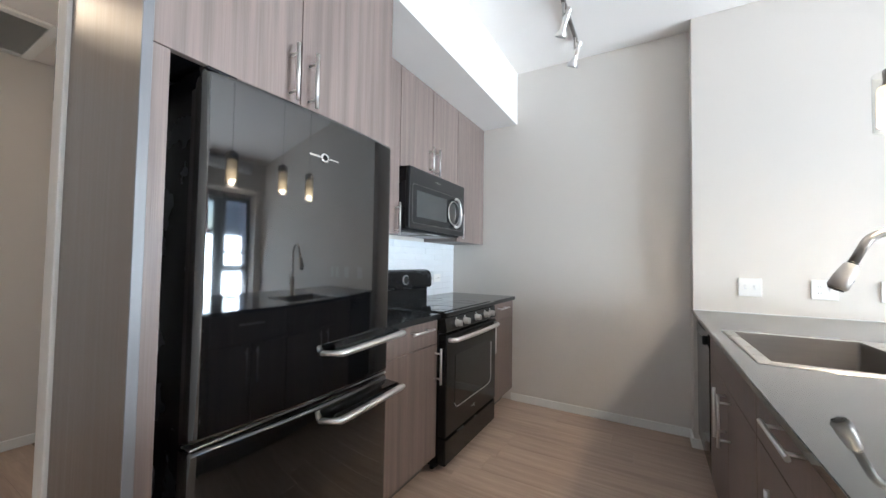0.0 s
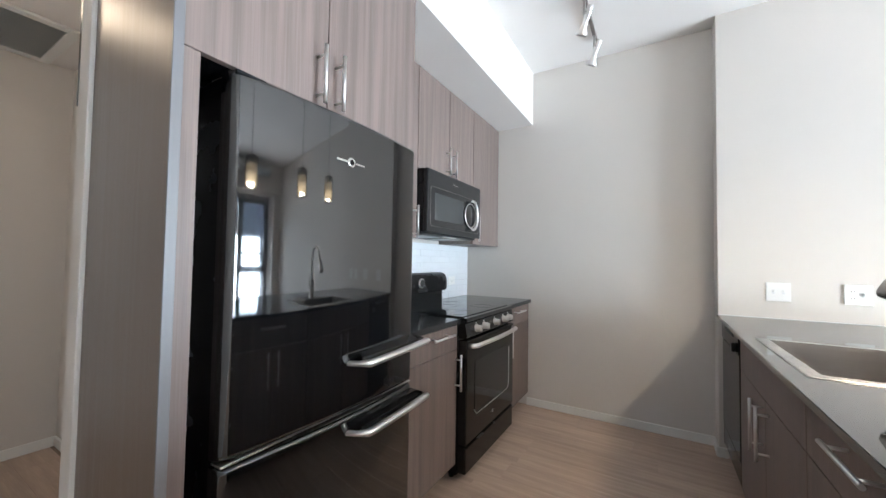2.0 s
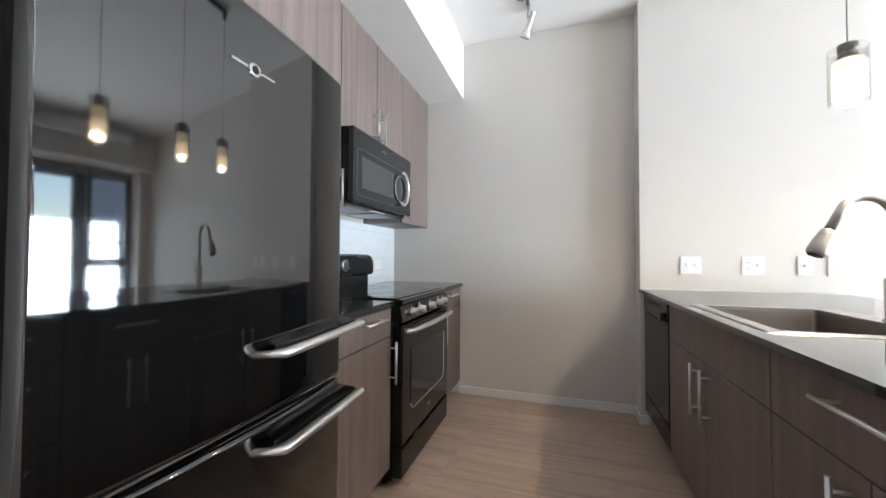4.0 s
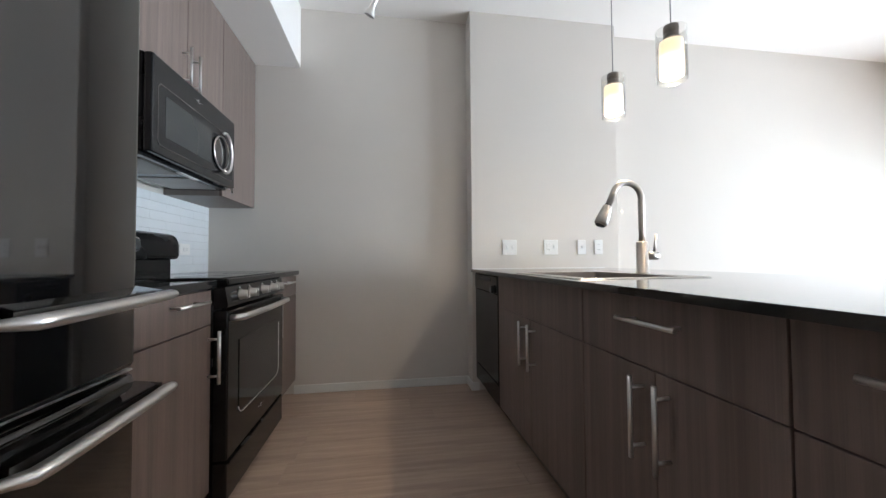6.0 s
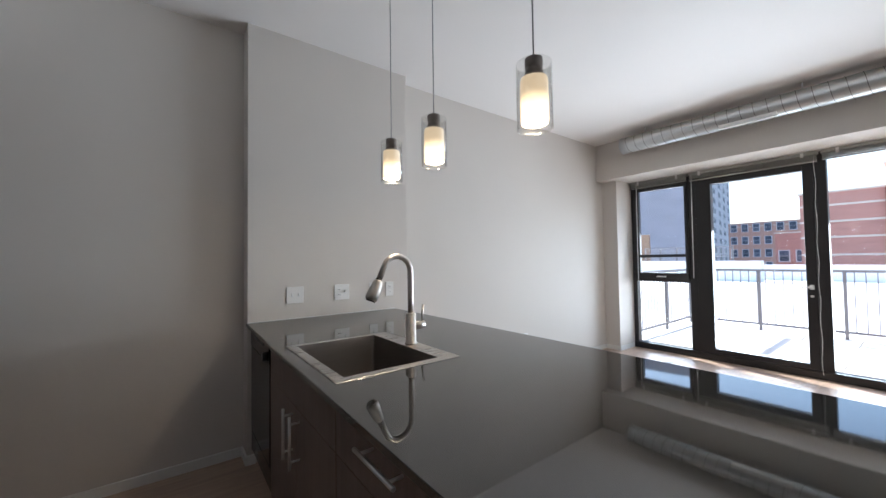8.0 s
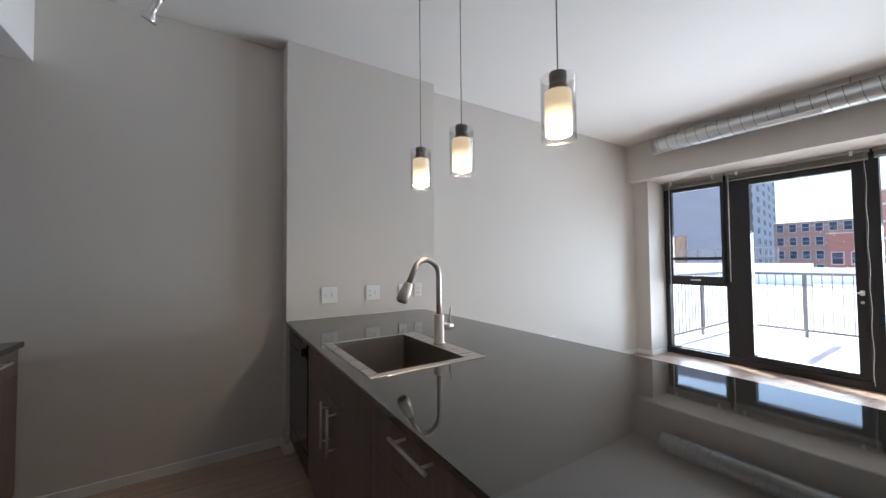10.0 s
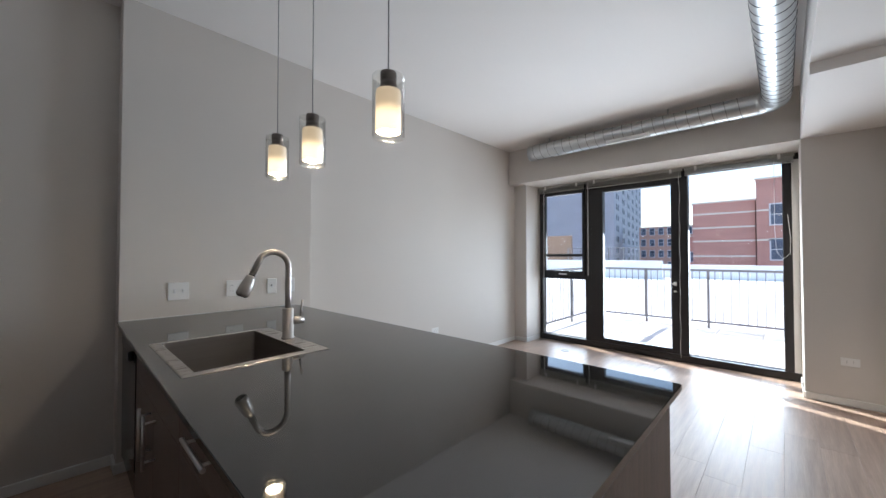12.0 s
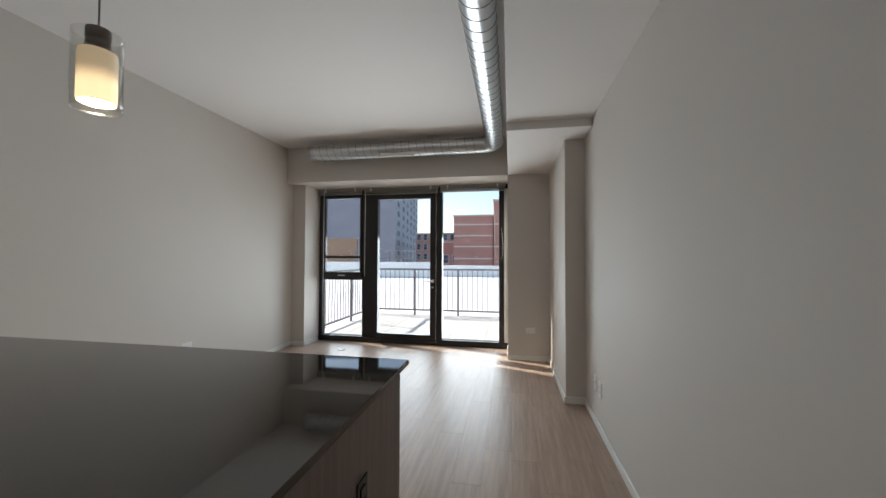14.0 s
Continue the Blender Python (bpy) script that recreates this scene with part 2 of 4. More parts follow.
def finish(name, bm, mat):
    bmesh.ops.recalc_face_normals(bm, faces=bm.faces[:])
    me = bpy.data.meshes.new(name)
    bm.to_mesh(me)
    bm.free()
    me.materials.append(mat)
    return new(name, me)


def thing(name, base, label, category, group="", kind=""):
    """An empty at a thing's base, to parent its parts."""
    e = new(name)
    e.empty_display_size = 0.05
    e.location = base
    return tagged(e, label, category, group, kind)


def part(name, bm, mat, parent, label=""):
    ob = finish(name, bm, mat)
    ob.parent = parent
    if parent.type == "EMPTY":
        ob.matrix_parent_inverse = Matrix.Translation(parent.location).inverted()
    return tagged(ob, label)


def solid(name, bm, mat, label="", category="", group="", kind=""):
    return tagged(finish(name, bm, mat), label, category, group, kind)


def setting(name, bm, mat, label, category):
    return solid(name, bm, mat, label, category, kind="structure")


# ---- the shell ----
W0, CEIL_Z = -1.56, 2.925          # kitchen back wall, ceiling
Y_S, Y_ALC, Y_COL, Y_N = -0.63, 3.30, 3.142, 3.28
X_HDR, X_WIN, X_PIER = 4.885, 5.49, 5.04
setting("floor", box(a_box(-1.60, 5.56, -0.75, 3.45, -0.2, -0.006), -3.45, -1.60, -0.75, 1.05, -0.2, -0.006), SUBFLOOR, "wood-look plank floor in light brown through the apartment", "floor")
floor = bpy.data.objects["floor"]
setting("ceiling", a_box(-0.92, 5.56, -0.75, 3.45, CEIL_Z, 3.05), CEIL, "smooth white painted ceiling", "ceiling")
bm = a_box(-3.45, -0.92, -0.75, 1.05, 2.478, 3.05)
setting("ceiling_hall", bm, CEIL, "lowered white ceiling of the hall", "ceiling")
setting("wall_kitchen", a_box(W0 - 0.1, W0, 0.66, Y_ALC + 0.1, 0, CEIL_Z), WALL, "greige painted wall behind the kitchen cabinets", "wall")
setting("wall_alcove", a_box(W0, 0.47, Y_ALC, Y_ALC + 0.12, 0, CEIL_Z), WALL, "greige painted wall at the end of the kitchen aisle", "wall")
setting("wall_column", a_box(0.37, 1.60, Y_COL, Y_ALC, 0, CEIL_Z, bevel=0.003), WALL, "greige painted projecting wall behind the island", "wall")
setting("wall_north", box(a_box(1.60, X_HDR, Y_N, Y_N + 0.14, 0, CEIL_Z), X_HDR, X_PIER, Y_N, Y_N + 0.14, 0, 2.41), WALL, "long greige painted living room wall", "wall")
pier = bmesh.new()
corners = [(X_PIER, Y_N + 0.14), (X_PIER, 3.072), (5.44, 3.06), (5.56, 3.06), (5.56, Y_N + 0.14)]
lo, hi = [[pier.verts.new((x, y, z)) for x, y in corners] for z in (0.0, 2.41)]
pier.faces.new(lo)
pier.faces.new(hi)
for k in range(5):
    pier.faces.new((lo[k], lo[(k + 1) % 5], hi[(k + 1) % 5], hi[k]))
setting("wall_jamb_north", pier, WALL, "greige painted pier with a splayed reveal beside the window", "wall")
setting("wall_jamb_south", a_box(X_HDR, 5.56, -0.75, 0.068, 0, 2.41, bevel=0.003), WALL, "greige painted pier beside the patio window", "wall")
setting("beam_window", a_box(X_HDR, 5.56, -0.75, Y_N + 0.14, 2.41, CEIL_Z, bevel=0.003), WALL, "greige painted beam above the window recess", "beam")
setting("wall_south", a_box(-3.45, X_HDR, -0.75, Y_S, 0, CEIL_Z), WALL, "long greige painted wall facing the island end", "wall")
setting("pilaster_south", a_box(3.55, X_HDR, Y_S, -0.455, 0, 2.41, bevel=0.003), WALL, "greige painted pilaster on the south wall", "pilaster")
setting("soffit_south", a_box(-0.92, 3.216, Y_S, 0.068, 2.478, CEIL_Z, bevel=0.003), CEIL, "white painted dropped soffit along the south wall", "soffit")
setting("soffit_south_low", a_box(3.216, X_HDR, Y_S, 0.068, 2.41, CEIL_Z, bevel=0.003), CEIL, "lower white soffit beside the window", "soffit")
setting("soffit_kitchen", a_box(W0, -0.92, 0.508, Y_ALC, 2.46, CEIL_Z + 0.1, bevel=0.003), CEIL, "white painted soffit above the kitchen cabinets", "soffit")
setting("wall_stub", a_box(-1.40, -1.322, 0.508, 0.66, 0, 2.46, bevel=0.004), WALL, "painted stub wall beside the refrigerator", "wall")
setting("wall_hall_north", a_box(-3.45, -1.66, 0.95, 1.05, 0, 2.478), WALL, "greige painted hall wall", "wall")
setting("wall_hall_west", a_box(-3.45, -3.35, Y_S, 0.95, 0, 2.478), WALL, "greige painted wall at the end of the hall", "wall")
setting("wall_hall_east", a_box(-1.658, W0 - 0.1 + 0.09, 0.66, 1.05, 0, 2.478), WALL, "painted hall wall behind the refrigerator", "wall")

setting("jamb_liner", a_box(X_WIN - 0.045, 5.56, 0.0685, 0.1245, 0.086, 2.339), TRIM, "white painted jamb liner beside the patio window", "trim")


def baseboard(x0, x1, y0, y1, h=0.063):
    setting("baseboard", a_box(x0, x1, y0, y1, 0, h, bevel=0.003, seg=1), TRIM, "low white painted baseboard", "baseboard")


B = 0.013
baseboard(-0.955, 0.37 - B, Y_ALC - B, Y_ALC)
baseboard(0.37 - B, 0.37, Y_COL + 0.001, Y_ALC)
baseboard(0.357, 0.42, Y_COL - B, Y_COL)
baseboard(1.60, X_PIER - B, Y_N - B, Y_N)
baseboard(X_PIER - B, X_PIER, 3.072 - B, Y_N - B)
splay = bmesh.new()
run = [(X_PIER, 3.0715 - B), (5.40, 3.060 - B), (5.40, 3.060), (X_PIER, 3.0715)]
lo, hi = [[splay.verts.new((x, y, z)) for x, y in run] for z in (0.0, 0.063)]
splay.faces.new(lo)
splay.faces.new(hi)
for k in range(4):
    splay.faces.new((lo[k], lo[(k + 1) % 4], hi[(k + 1) % 4], hi[k]))
setting("baseboard", splay, TRIM, "low white painted baseboard", "baseboard")
baseboard(X_HDR - B, X_HDR, -0.455 + B, 0.068)
baseboard(X_HDR, X_WIN - 0.07, 0.068, 0.068 + B)
baseboard(3.55 - B, X_HDR, -0.455, -0.455 + B)
baseboard(3.55 - B, 3.55, Y_S + B, -0.455)
baseboard(-3.35, 3.55, Y_S, Y_S + B)
baseboard(-3.35, -3.35 + B, Y_S + B, 0.95 - B)
baseboard(-3.35, -1.66, 0.95 - B, 0.95)
baseboard(-1.66 - B, -1.66, 0.66, 0.95 - B)


# ---- window wall ----
def window_wall():
    x0, x1 = X_WIN - 0.05, X_WIN + 0.05
    w = thing("window_1", (X_WIN, 1.6, 0), "dark bronze aluminium patio window with a glazed door and blinds raised", "window", kind="structure")
    top = 2.40
    part("window_frame", a_box(x0, x1, 0.069, 3.058, top - 0.06, top + 0.009, bevel=0.004), FRAME_B, w)
    part("window_sill", a_box(x0 - 0.01, x1 + 0.02, 0.069, 3.058, 0.0, 0.085, bevel=0.004), FRAME_B, w)
    for a, b in ((3.003, 3.058), (2.235, 2.325), (1.05, 1.145), (0.125, 0.20)):
        part("mullion", a_box(x0, x1, a, b, 0.085, top - 0.06, bevel=0.004), FRAME_B, w)
    part("transom", a_box(x0, x1, 2.325, 3.003, 0.965, 1.01, bevel=0.004), FRAME_B, w)
    # opening sash above the transom
    s = part("sash", a_box(x0 - 0.025, x0 + 0.03, 2.325, 3.03, 1.01, 1.09, bevel=0.004), FRAME_B, w)
    part("sash_rail", a_box(x0 - 0.025, x0 + 0.03, 2.325, 3.03, 2.255, 2.34, bevel=0.004), FRAME_B, s)
    part("sash_rail", a_box(x0 - 0.025, x0 + 0.03, 2.94, 3.03, 1.09, 2.255, bevel=0.004), FRAME_B, s)
    part("sash_rail", a_box(x0 - 0.025, x0 + 0.03, 2.325, 2.362, 1.09, 2.255, bevel=0.004), FRAME_B, s)
    part("sash_bar", a_box(x0 - 0.02, x0 + 0.02, 2.362, 2.94, 1.305, 1.345, bevel=0.003), FRAME_B, s)
    part("latch", a_box(x0 - 0.045, x0 - 0.022, 2.60, 2.72, 1.03, 1.046, bevel=0.003), STEEL_H, s)
    for a, b, c, d in ((2.362, 2.94, 1.345, 2.255), (2.362, 2.94, 1.09, 1.305), (2.325, 3.003, 0.085, 0.965), (0.20, 1.05, 0.085, 2.34)):
        part("pane", a_box(X_WIN - 0.004, X_WIN + 0.004, a, b, c, d), GLASS, w)
    # glazed door
    d = thing("door_1", (X_WIN, 1.65, 0.085), "closed dark bronze glazed patio door with a lever handle", "door", kind="structure")
    for n, y0, y1, z0, z1 in (("stile", 1.147, 1.232, 0.09, 2.30), ("stile", 2.068, 2.233, 0.09, 2.30), ("rail", 1.232, 2.068, 0.09, 0.15), ("rail", 1.232, 2.068, 2.225, 2.30)):
        part(n, a_box(x0 - 0.012, x1 - 0.02, y0, y1, z0, z1, bevel=0.004), FRAME_B, d)
    part("head", a_box(x0, x1, 1.147, 2.233, 2.30, 2.339, bevel=0.003), FRAME_B, d)
    part("pane", a_box(X_WIN - 0.004, X_WIN + 0.004, 1.232, 2.068, 0.15, 2.225), GLASS, d)
    h = part("door_handle", tube([(x0 - 0.012, 1.19, 0.965), (x0 - 0.06, 1.19, 0.965), (x0 - 0.065, 1.215, 0.965), (x0 - 0.065, 1.315, 0.962)], 0.009, 10), STEEL_H, d, "satin metal lever")
    part("rose", a_box(x0 - 0.02, x0 - 0.011, 1.172, 1.208, 0.94, 0.99, bevel=0.004), STEEL_H, h)
    part("lock", lathe([(0.014, x0 - 0.03), (0.014, x0 - 0.011)], 1.19, 0.87, 14, axis="x"), STEEL_H, d)
    # raised blinds
    for y0, y1, n, sag in ((2.31, 3.05, 3, 0.0), (1.10, 2.29, 5, 0.012), (0.10, 1.08, 4, 0.0)):
        b = thing("window_blind", (x0 - 0.04, (y0 + y1) / 2, 2.40), "raised mini blind stacked below its headrail at the window head", "blind", "raised blinds")
        part("headrail", a_box(x0 - 0.055, x0 - 0.013, y0, y1, 2.372, 2.406, bevel=0.003), BLIND, b)
        for k in range(n + 4):
            z = 2.366 - k * 0.0065
            tilt = sag * (k / (n + 4))
            bm = bmesh.new()
            v = [bm.verts.new(p) for p in ((x0 - 0.06, y0 + 0.01, z - tilt), (x0 - 0.03, y0 + 0.01, z - tilt), (x0 - 0.03, y1 - 0.01, z + tilt), (x0 - 0.06, y1 - 0.01, z + tilt))]
            u = [bm.verts.new(q.co + Vector((0, 0, 0.0022))) for q in v]
            for f in ((3, 2, 1, 0),):
                bm.faces.new([v[i] for i in f])
            bm.faces.new(u)
            for i in range(4):
                bm.faces.new((v[i], v[(i + 1) % 4], u[(i + 1) % 4], u[i]))
            part("slat", bm, BLIND, b)
        zb = 2.366 - (n + 4) * 0.0065
        part("bottom_rail", a_box(x0 - 0.06, x0 - 0.03, y0 + 0.008, y1 - 0.008, zb - 0.014, zb - 0.002, bevel=0.002, seg=1), BLIND, b)
        for yy in (y0 + 0.12, y1 - 0.12):
            part("bracket", a_box(x0 - 0.066, x0 - 0.012, yy - 0.012, yy + 0.012, 2.352, 2.407, bevel=0.002, seg=1), PLASTIC_W, b)
    for y, z in ((2.95, 0.97), (2.255, 1.03)):
        solid("blind_wand", tube([(x0 - 0.065, y, 2.37), (x0 - 0.068, y + 0.002, 1.6), (x0 - 0.066, y + 0.004, z)], 0.004, 8), PLASTIC_W,
              "thin clear plastic wand hanging from the raised blind", "blind wand", "blind wands")
    pts = [(x0 - 0.064, 1.128 + 0.005 * math.sin(k * 1.3), 2.36 - k * 0.085) for k in range(28)]
    solid("pull_cord", tube(pts, 0.0018, 6), PLASTIC_W, "thin white pull cord hanging down to the sill", "blind cord", "blind cords")
    loop = [(x0 - 0.06, 0.26, 2.34), (x0 - 0.06, 0.262, 1.6), (x0 - 0.06, 0.25, 1.36), (x0 - 0.06, 0.20, 1.285), (x0 - 0.06, 0.145, 1.34), (x0 - 0.06, 0.14, 1.5), (x0 - 0.06, 0.16, 1.75)]
    solid("pull_cord", tube(loop, 0.0018, 6), PLASTIC_W, "thin white pull cord in a loop beside the frame", "blind cord", "blind cords")


window_wall()


# ---- cabinets ----
def bar_handle(parent, x, y, z, length, upright, out=-1.0):
    """A satin bar pull on a front in the plane x; out is the side to which it stands."""
    o = x + out * 0.040
    if upright:
        h = part("handle", tube([(o, y, z - length / 2), (o, y, z + length / 2)], 0.0062, 12), STEEL_H, parent, "satin nickel bar pull")
        for s in (-1, 1):
            part("post", tube([(x, y, z + s * (length / 2 - 0.03)), (o, y, z + s * (length / 2 - 0.03))], 0.0045, 10), STEEL_H, h)
    else:
        h = part("handle", tube([(o, y - length / 2, z), (o, y + length / 2, z)], 0.0062, 12), STEEL_H, parent, "satin nickel bar pull")
        for s in (-1, 1):
            part("post", tube([(x, y + s * (length / 2 - 0.03), z), (o, y + s * (length / 2 - 0.03), z)], 0.0045, 10), STEEL_H, h)
    return h


G = 0.0018      # half the gap between two fronts


def front(name, parent, x, thick, y0, y1, z0, z1):
    """A laminate door or drawer front; its face lies in the plane x."""
    lo, hi = (x - thick, x) if thick > 0 else (x, x - thick)
    return part(name, a_box(lo, hi, y0 + G, y1 - G, z0 + G, z1 - G, bevel=0.0012, seg=1), WOOD_V, parent)


def left_base(y0, y1, handle_y, door_handle_y, label):
    c = thing("base_cabinet", ((W0 - 0.94) / 2, (y0 + y1) / 2, 0), label, "cabinet", "base cabinets along the wall")
    part("body", a_box(W0 + 0.004, -0.966, y0 + 0.001, y1 - 0.001, 0.10, 0.882), CARCASS, c)
    part("toe_kick", a_box(-1.05, -1.035, y0 + 0.001, y1 - 0.001, 0.0, 0.10), CARCASS, c)
    d = front("drawer", c, -0.945, 0.02, y0, y1, 0.742, 0.878)
    bar_handle(d, -0.945, handle_y, 0.840, min(0.20, (y1 - y0) * 0.5), False, 1)
    d = front("door", c, -0.945, 0.02, y0, y1, 0.105, 0.742)
    bar_handle(d, -0.945, door_handle_y, 0.62, 0.20, True, 1)


left_base(1.43, 1.978, 1.78, 1.955, "taupe wood-grain base cabinet beside the refrigerator")
left_base(2.746, Y_ALC - 0.004, 3.0, 2.79, "taupe wood-grain base cabinet in the kitchen corner")
for y0, y1, t in ((1.425, 1.979, "beside the refrigerator"), (2.745, Y_ALC - 0.002, "in the corner beside the range")):
    solid("countertop", a_box(W0 + 0.002, -0.924, y0, y1, 0.884, 0.914, bevel=0.003), STONE_B, "polished black stone countertop " + t, "countertop", "wall countertops")


def upper(y0, y1, z0, doors, label, x=-1.24, back=W0 + 0.004, z1=2.457, body=WOOD_EDGE):
    c = thing("wall_cabinet", ((back + x) / 2, (y0 + y1) / 2, z0), label, "cabinet", "wall cabinets")
    part("body", a_box(back, x - 0.021, y0 + 0.001, y1 - 0.001, z0 + 0.002, z1), body, c)
    for a, b, hy, hz, hl in doors:
        d = front("door", c, x, 0.02, a, b, z0, z1)
        bar_handle(d, x, hy, hz, hl, True, 1)


upper(1.43, 1.981, 1.375, [(1.43, 1.981, 1.94, 1.47, 0.20)], "tall taupe wood-grain wall cabinet beside the microwave")
upper(1.983, 2.762, 1.812, [(1.983, 2.372, 2.328, 1.925, 0.19), (2.372, 2.762, 2.412, 1.925, 0.19)], "short taupe wood-grain wall cabinet above the microwave")
upper(2.764, Y_ALC - 0.004, 1.375, [(2.764, Y_ALC - 0.004, 2.805, 1.50, 0.20)], "tall taupe wood-grain wall cabinet in the corner")
# body coloured black to give the dark shade in the gap over the refrigerator
upper(0.541, 1.425, 1.709, [(0.541, 0.950, 0.908, 1.80, 0.18), (0.950, 1.425, 0.982, 1.80, 0.18)], "deep taupe wood-grain cabinet above the refrigerator", x=-0.875, body=BLACK_M)

# tall panels beside the refrigerator
p = thing("end_panel", (-1.2, 0.50, 0), "tall sheeny brown-grey wood-grain panel beside the black refrigerator", "panel")
part("board", a_box(-1.32, -0.862, 0.519, 0.5385, 0.0, 2.457, bevel=0.001, seg=1), PANEL_S, p, "sheeny brown-grey wood-grain board")
part("edge_trim", a_box(-0.862, -0.856, 0.518, 0.5395, 0.0, 2.457, bevel=0.001, seg=1), EDGE_G, p, "pale grey edge strip")
solid("wood_panel", a_box(-1.355, -0.872, 0.5405, 0.580, 0.0, 1.707, bevel=0.001, seg=1), WOOD_V, "narrow upright wood-grain panel beside the refrigerator", "panel")
solid("wood_panel", a_box(-1.555, -0.96, 1.418, 1.4235, 0.0, 1.707), WOOD_V, "thin upright wood-grain panel between refrigerator and cabinet", "panel")


# ---- refrigerator ----
def bowed_slab(y0, y1, z0, z1, x_edge, bow, depth, n=20, r=0.012):
    """A door slab whose front bulges towards +x, with rounded rims."""
    bm = bmesh.new()
    zs = [(z0, r), (z0 + r * 0.3, r * 0.3), (z0 + r, 0), (z0 + r + 0.002, 0), (z0 + r + 0.01, 0), (z1 - r - 0.01, 0), (z1 - r - 0.002, 0), (z1 - r, 0), (z1 - r * 0.3, r * 0.3), (z1, r)]
    w = y1 - y0
    rim_u = [0.0, 0.0015 / w, 0.005 / w, 0.011 / w, 0.018 / w, 0.025 / w, 0.027 / w]
    us = rim_u + [0.05 + 0.9 * k / n for k in range(n + 1)] + [1 - u for u in reversed(rim_u)]
    n = len(us) - 1
    rows = []
    for z, inset in zs:
        row = []
        for k in range(n + 1):
            u = us[k]
            y = y0 + (y1 - y0) * u
            e = min(u, 1 - u) * (y1 - y0)
            rim = 0.0 if e > 0.025 else 0.025 * (1 - math.sqrt(max(0.0, 1 - (1 - e / 0.025) ** 2)))
            row.append(bm.verts.new((x_edge + 0.014 * (u - 0.5) + bow * (1 - (2 * u - 1) ** 2) - inset - rim, y, z)))
        rows.append(row)
    for a, b in zip(rows, rows[1:]):
        for k in range(n):
            bm.faces.new((a[k], a[k + 1], b[k + 1], b[k])).smooth = True
    back = x_edge - depth
    bt = [[bm.verts.new((back, y, z)) for y in (y0, y1)] for z in (z0, z1)]
    bm.faces.new((bt[0][0], bt[1][0], bt[1][1], bt[0][1]))
    bm.faces.new([bt[0][0]] + rows[0] + [bt[0][1]])
    bm.faces.new([bt[1][0]] + rows[-1] + [bt[1][1]])
    bm.faces.new([bt[0][0]] + [r_[0] for r_ in rows] + [bt[1][0]])
    bm.faces.new([bt[0][1]] + [r_[-1] for r_ in rows] + [bt[1][1]])
    return bm


def badge(parent, x, y, z, s):
    """A maker's badge as plain shapes: a round disc between two short strips."""
    b = part("badge", lathe([(0.011 * s, x), (0.011 * s, x + 0.0025), (0.0085 * s, x + 0.0032)], y, z, 18, axis="x"), STEEL, parent, "small round metal badge")
    for side in (-1, 1):
        part("badge_strip", a_box(x - 0.001, x + 0.0018, y + side * 0.027 * s - 0.014 * s, y + side * 0.027 * s + 0.014 * s, z - 0.0018 * s, z + 0.0018 * s), STEEL, b)
    part("badge_centre", lathe([(0.0065 * s, x + 0.003), (0.0065 * s, x + 0.0042)], y, z, 14, axis="x"), BLACK_M, b)


def fridge():
    f = thing("refrigerator", (-1.18, 1.045, 0), "glossy black bottom-freezer refrigerator with curved silver handles", "refrigerator")
    y0, y1 = 0.647, 1.414
    part("body", a_box(-1.54, -0.912, y0 + 0.008, y1 - 0.008, 0.03, 1.696, bevel=0.004), BLACK_M, f)
    part("hinge_cover", a_box(-0.98, -0.862, y0 + 0.01, y0 + 0.09, 1.6965, 1.706, bevel=0.004), BLACK_M, f)
    part("grille", a_box(-0.93, -0.885, y0 + 0.012, y1 - 0.012, 0.02, 0.085, bevel=0.003), BLACK_M, f)
    up = part("door", bowed_slab(y0, y1, 0.746, 1.703, -0.860, 0.025, 0.05), BLACK, f, "glossy black curved door")
    lo = part("freezer_drawer", bowed_slab(y0, y1, 0.09, 0.729, -0.860, 0.025, 0.05), BLACK, f, "glossy black curved freezer drawer")
    part("trim_strip", a_box(-0.905, -0.862, y0 + 0.004, y1 - 0.004, 0.7345, 0.7395, bevel=0.001, seg=1), STEEL_H, f)
    part("gasket", a_box(-0.9115, -0.9055, y0 + 0.012, y1 - 0.012, 0.10, 1.68), SLOT, f)
    for d, z in ((up, 0.909), (lo, 0.686)):
        pts, rad = [], []
        for k in range(21):
            u = k / 20
            y = 1.03 + 0.406 * u
            if u < 0.12:
                out = 0.07 * math.sin(u / 0.12 * math.pi / 2)
            else:
                out = 0.07 - 0.012 * ((u - 0.12) / 0.88) ** 2
            pts.append((-0.848 + out, y, z - 0.010 * (1 - u)))
            rad.append(0.0155 if 0.06 < u < 0.97 else 0.011)
        h = part("handle", tube(pts, rad, 14, flat=0.8), STEEL_H, d, "long curved satin silver handle")
        bm = bmesh.new()
        ring = []
        for k in range(13):
            u = k / 12
            ring.append((1.06 + 0.37 * u, -0.80 - 0.010 * u * u))
        lo_v = [bm.verts.new((x, y, z - 0.016)) for y, x in ring] + [bm.verts.new((-0.86, 1.413, z - 0.016)), bm.verts.new((-0.86, 1.085, z - 0.016))]
        hi_v = [bm.verts.new((x, y, z + 0.010)) for y, x in ring] + [bm.verts.new((-0.86, 1.413, z + 0.022)), bm.verts.new((-0.86, 1.085, z + 0.022))]
        bm.faces.new(lo_v[::-1])
        bm.faces.new(hi_v)
        for k in range(len(lo_v)):
            j = (k + 1) % len(lo_v)
            bm.faces.new((lo_v[k], lo_v[j], hi_v[j], hi_v[k]))
        part("handle_back", bm, BLACK, h, "black moulded grip behind the bar")
    badge(up, -0.8355, 1.022, 1.555, 1.5)


fridge()


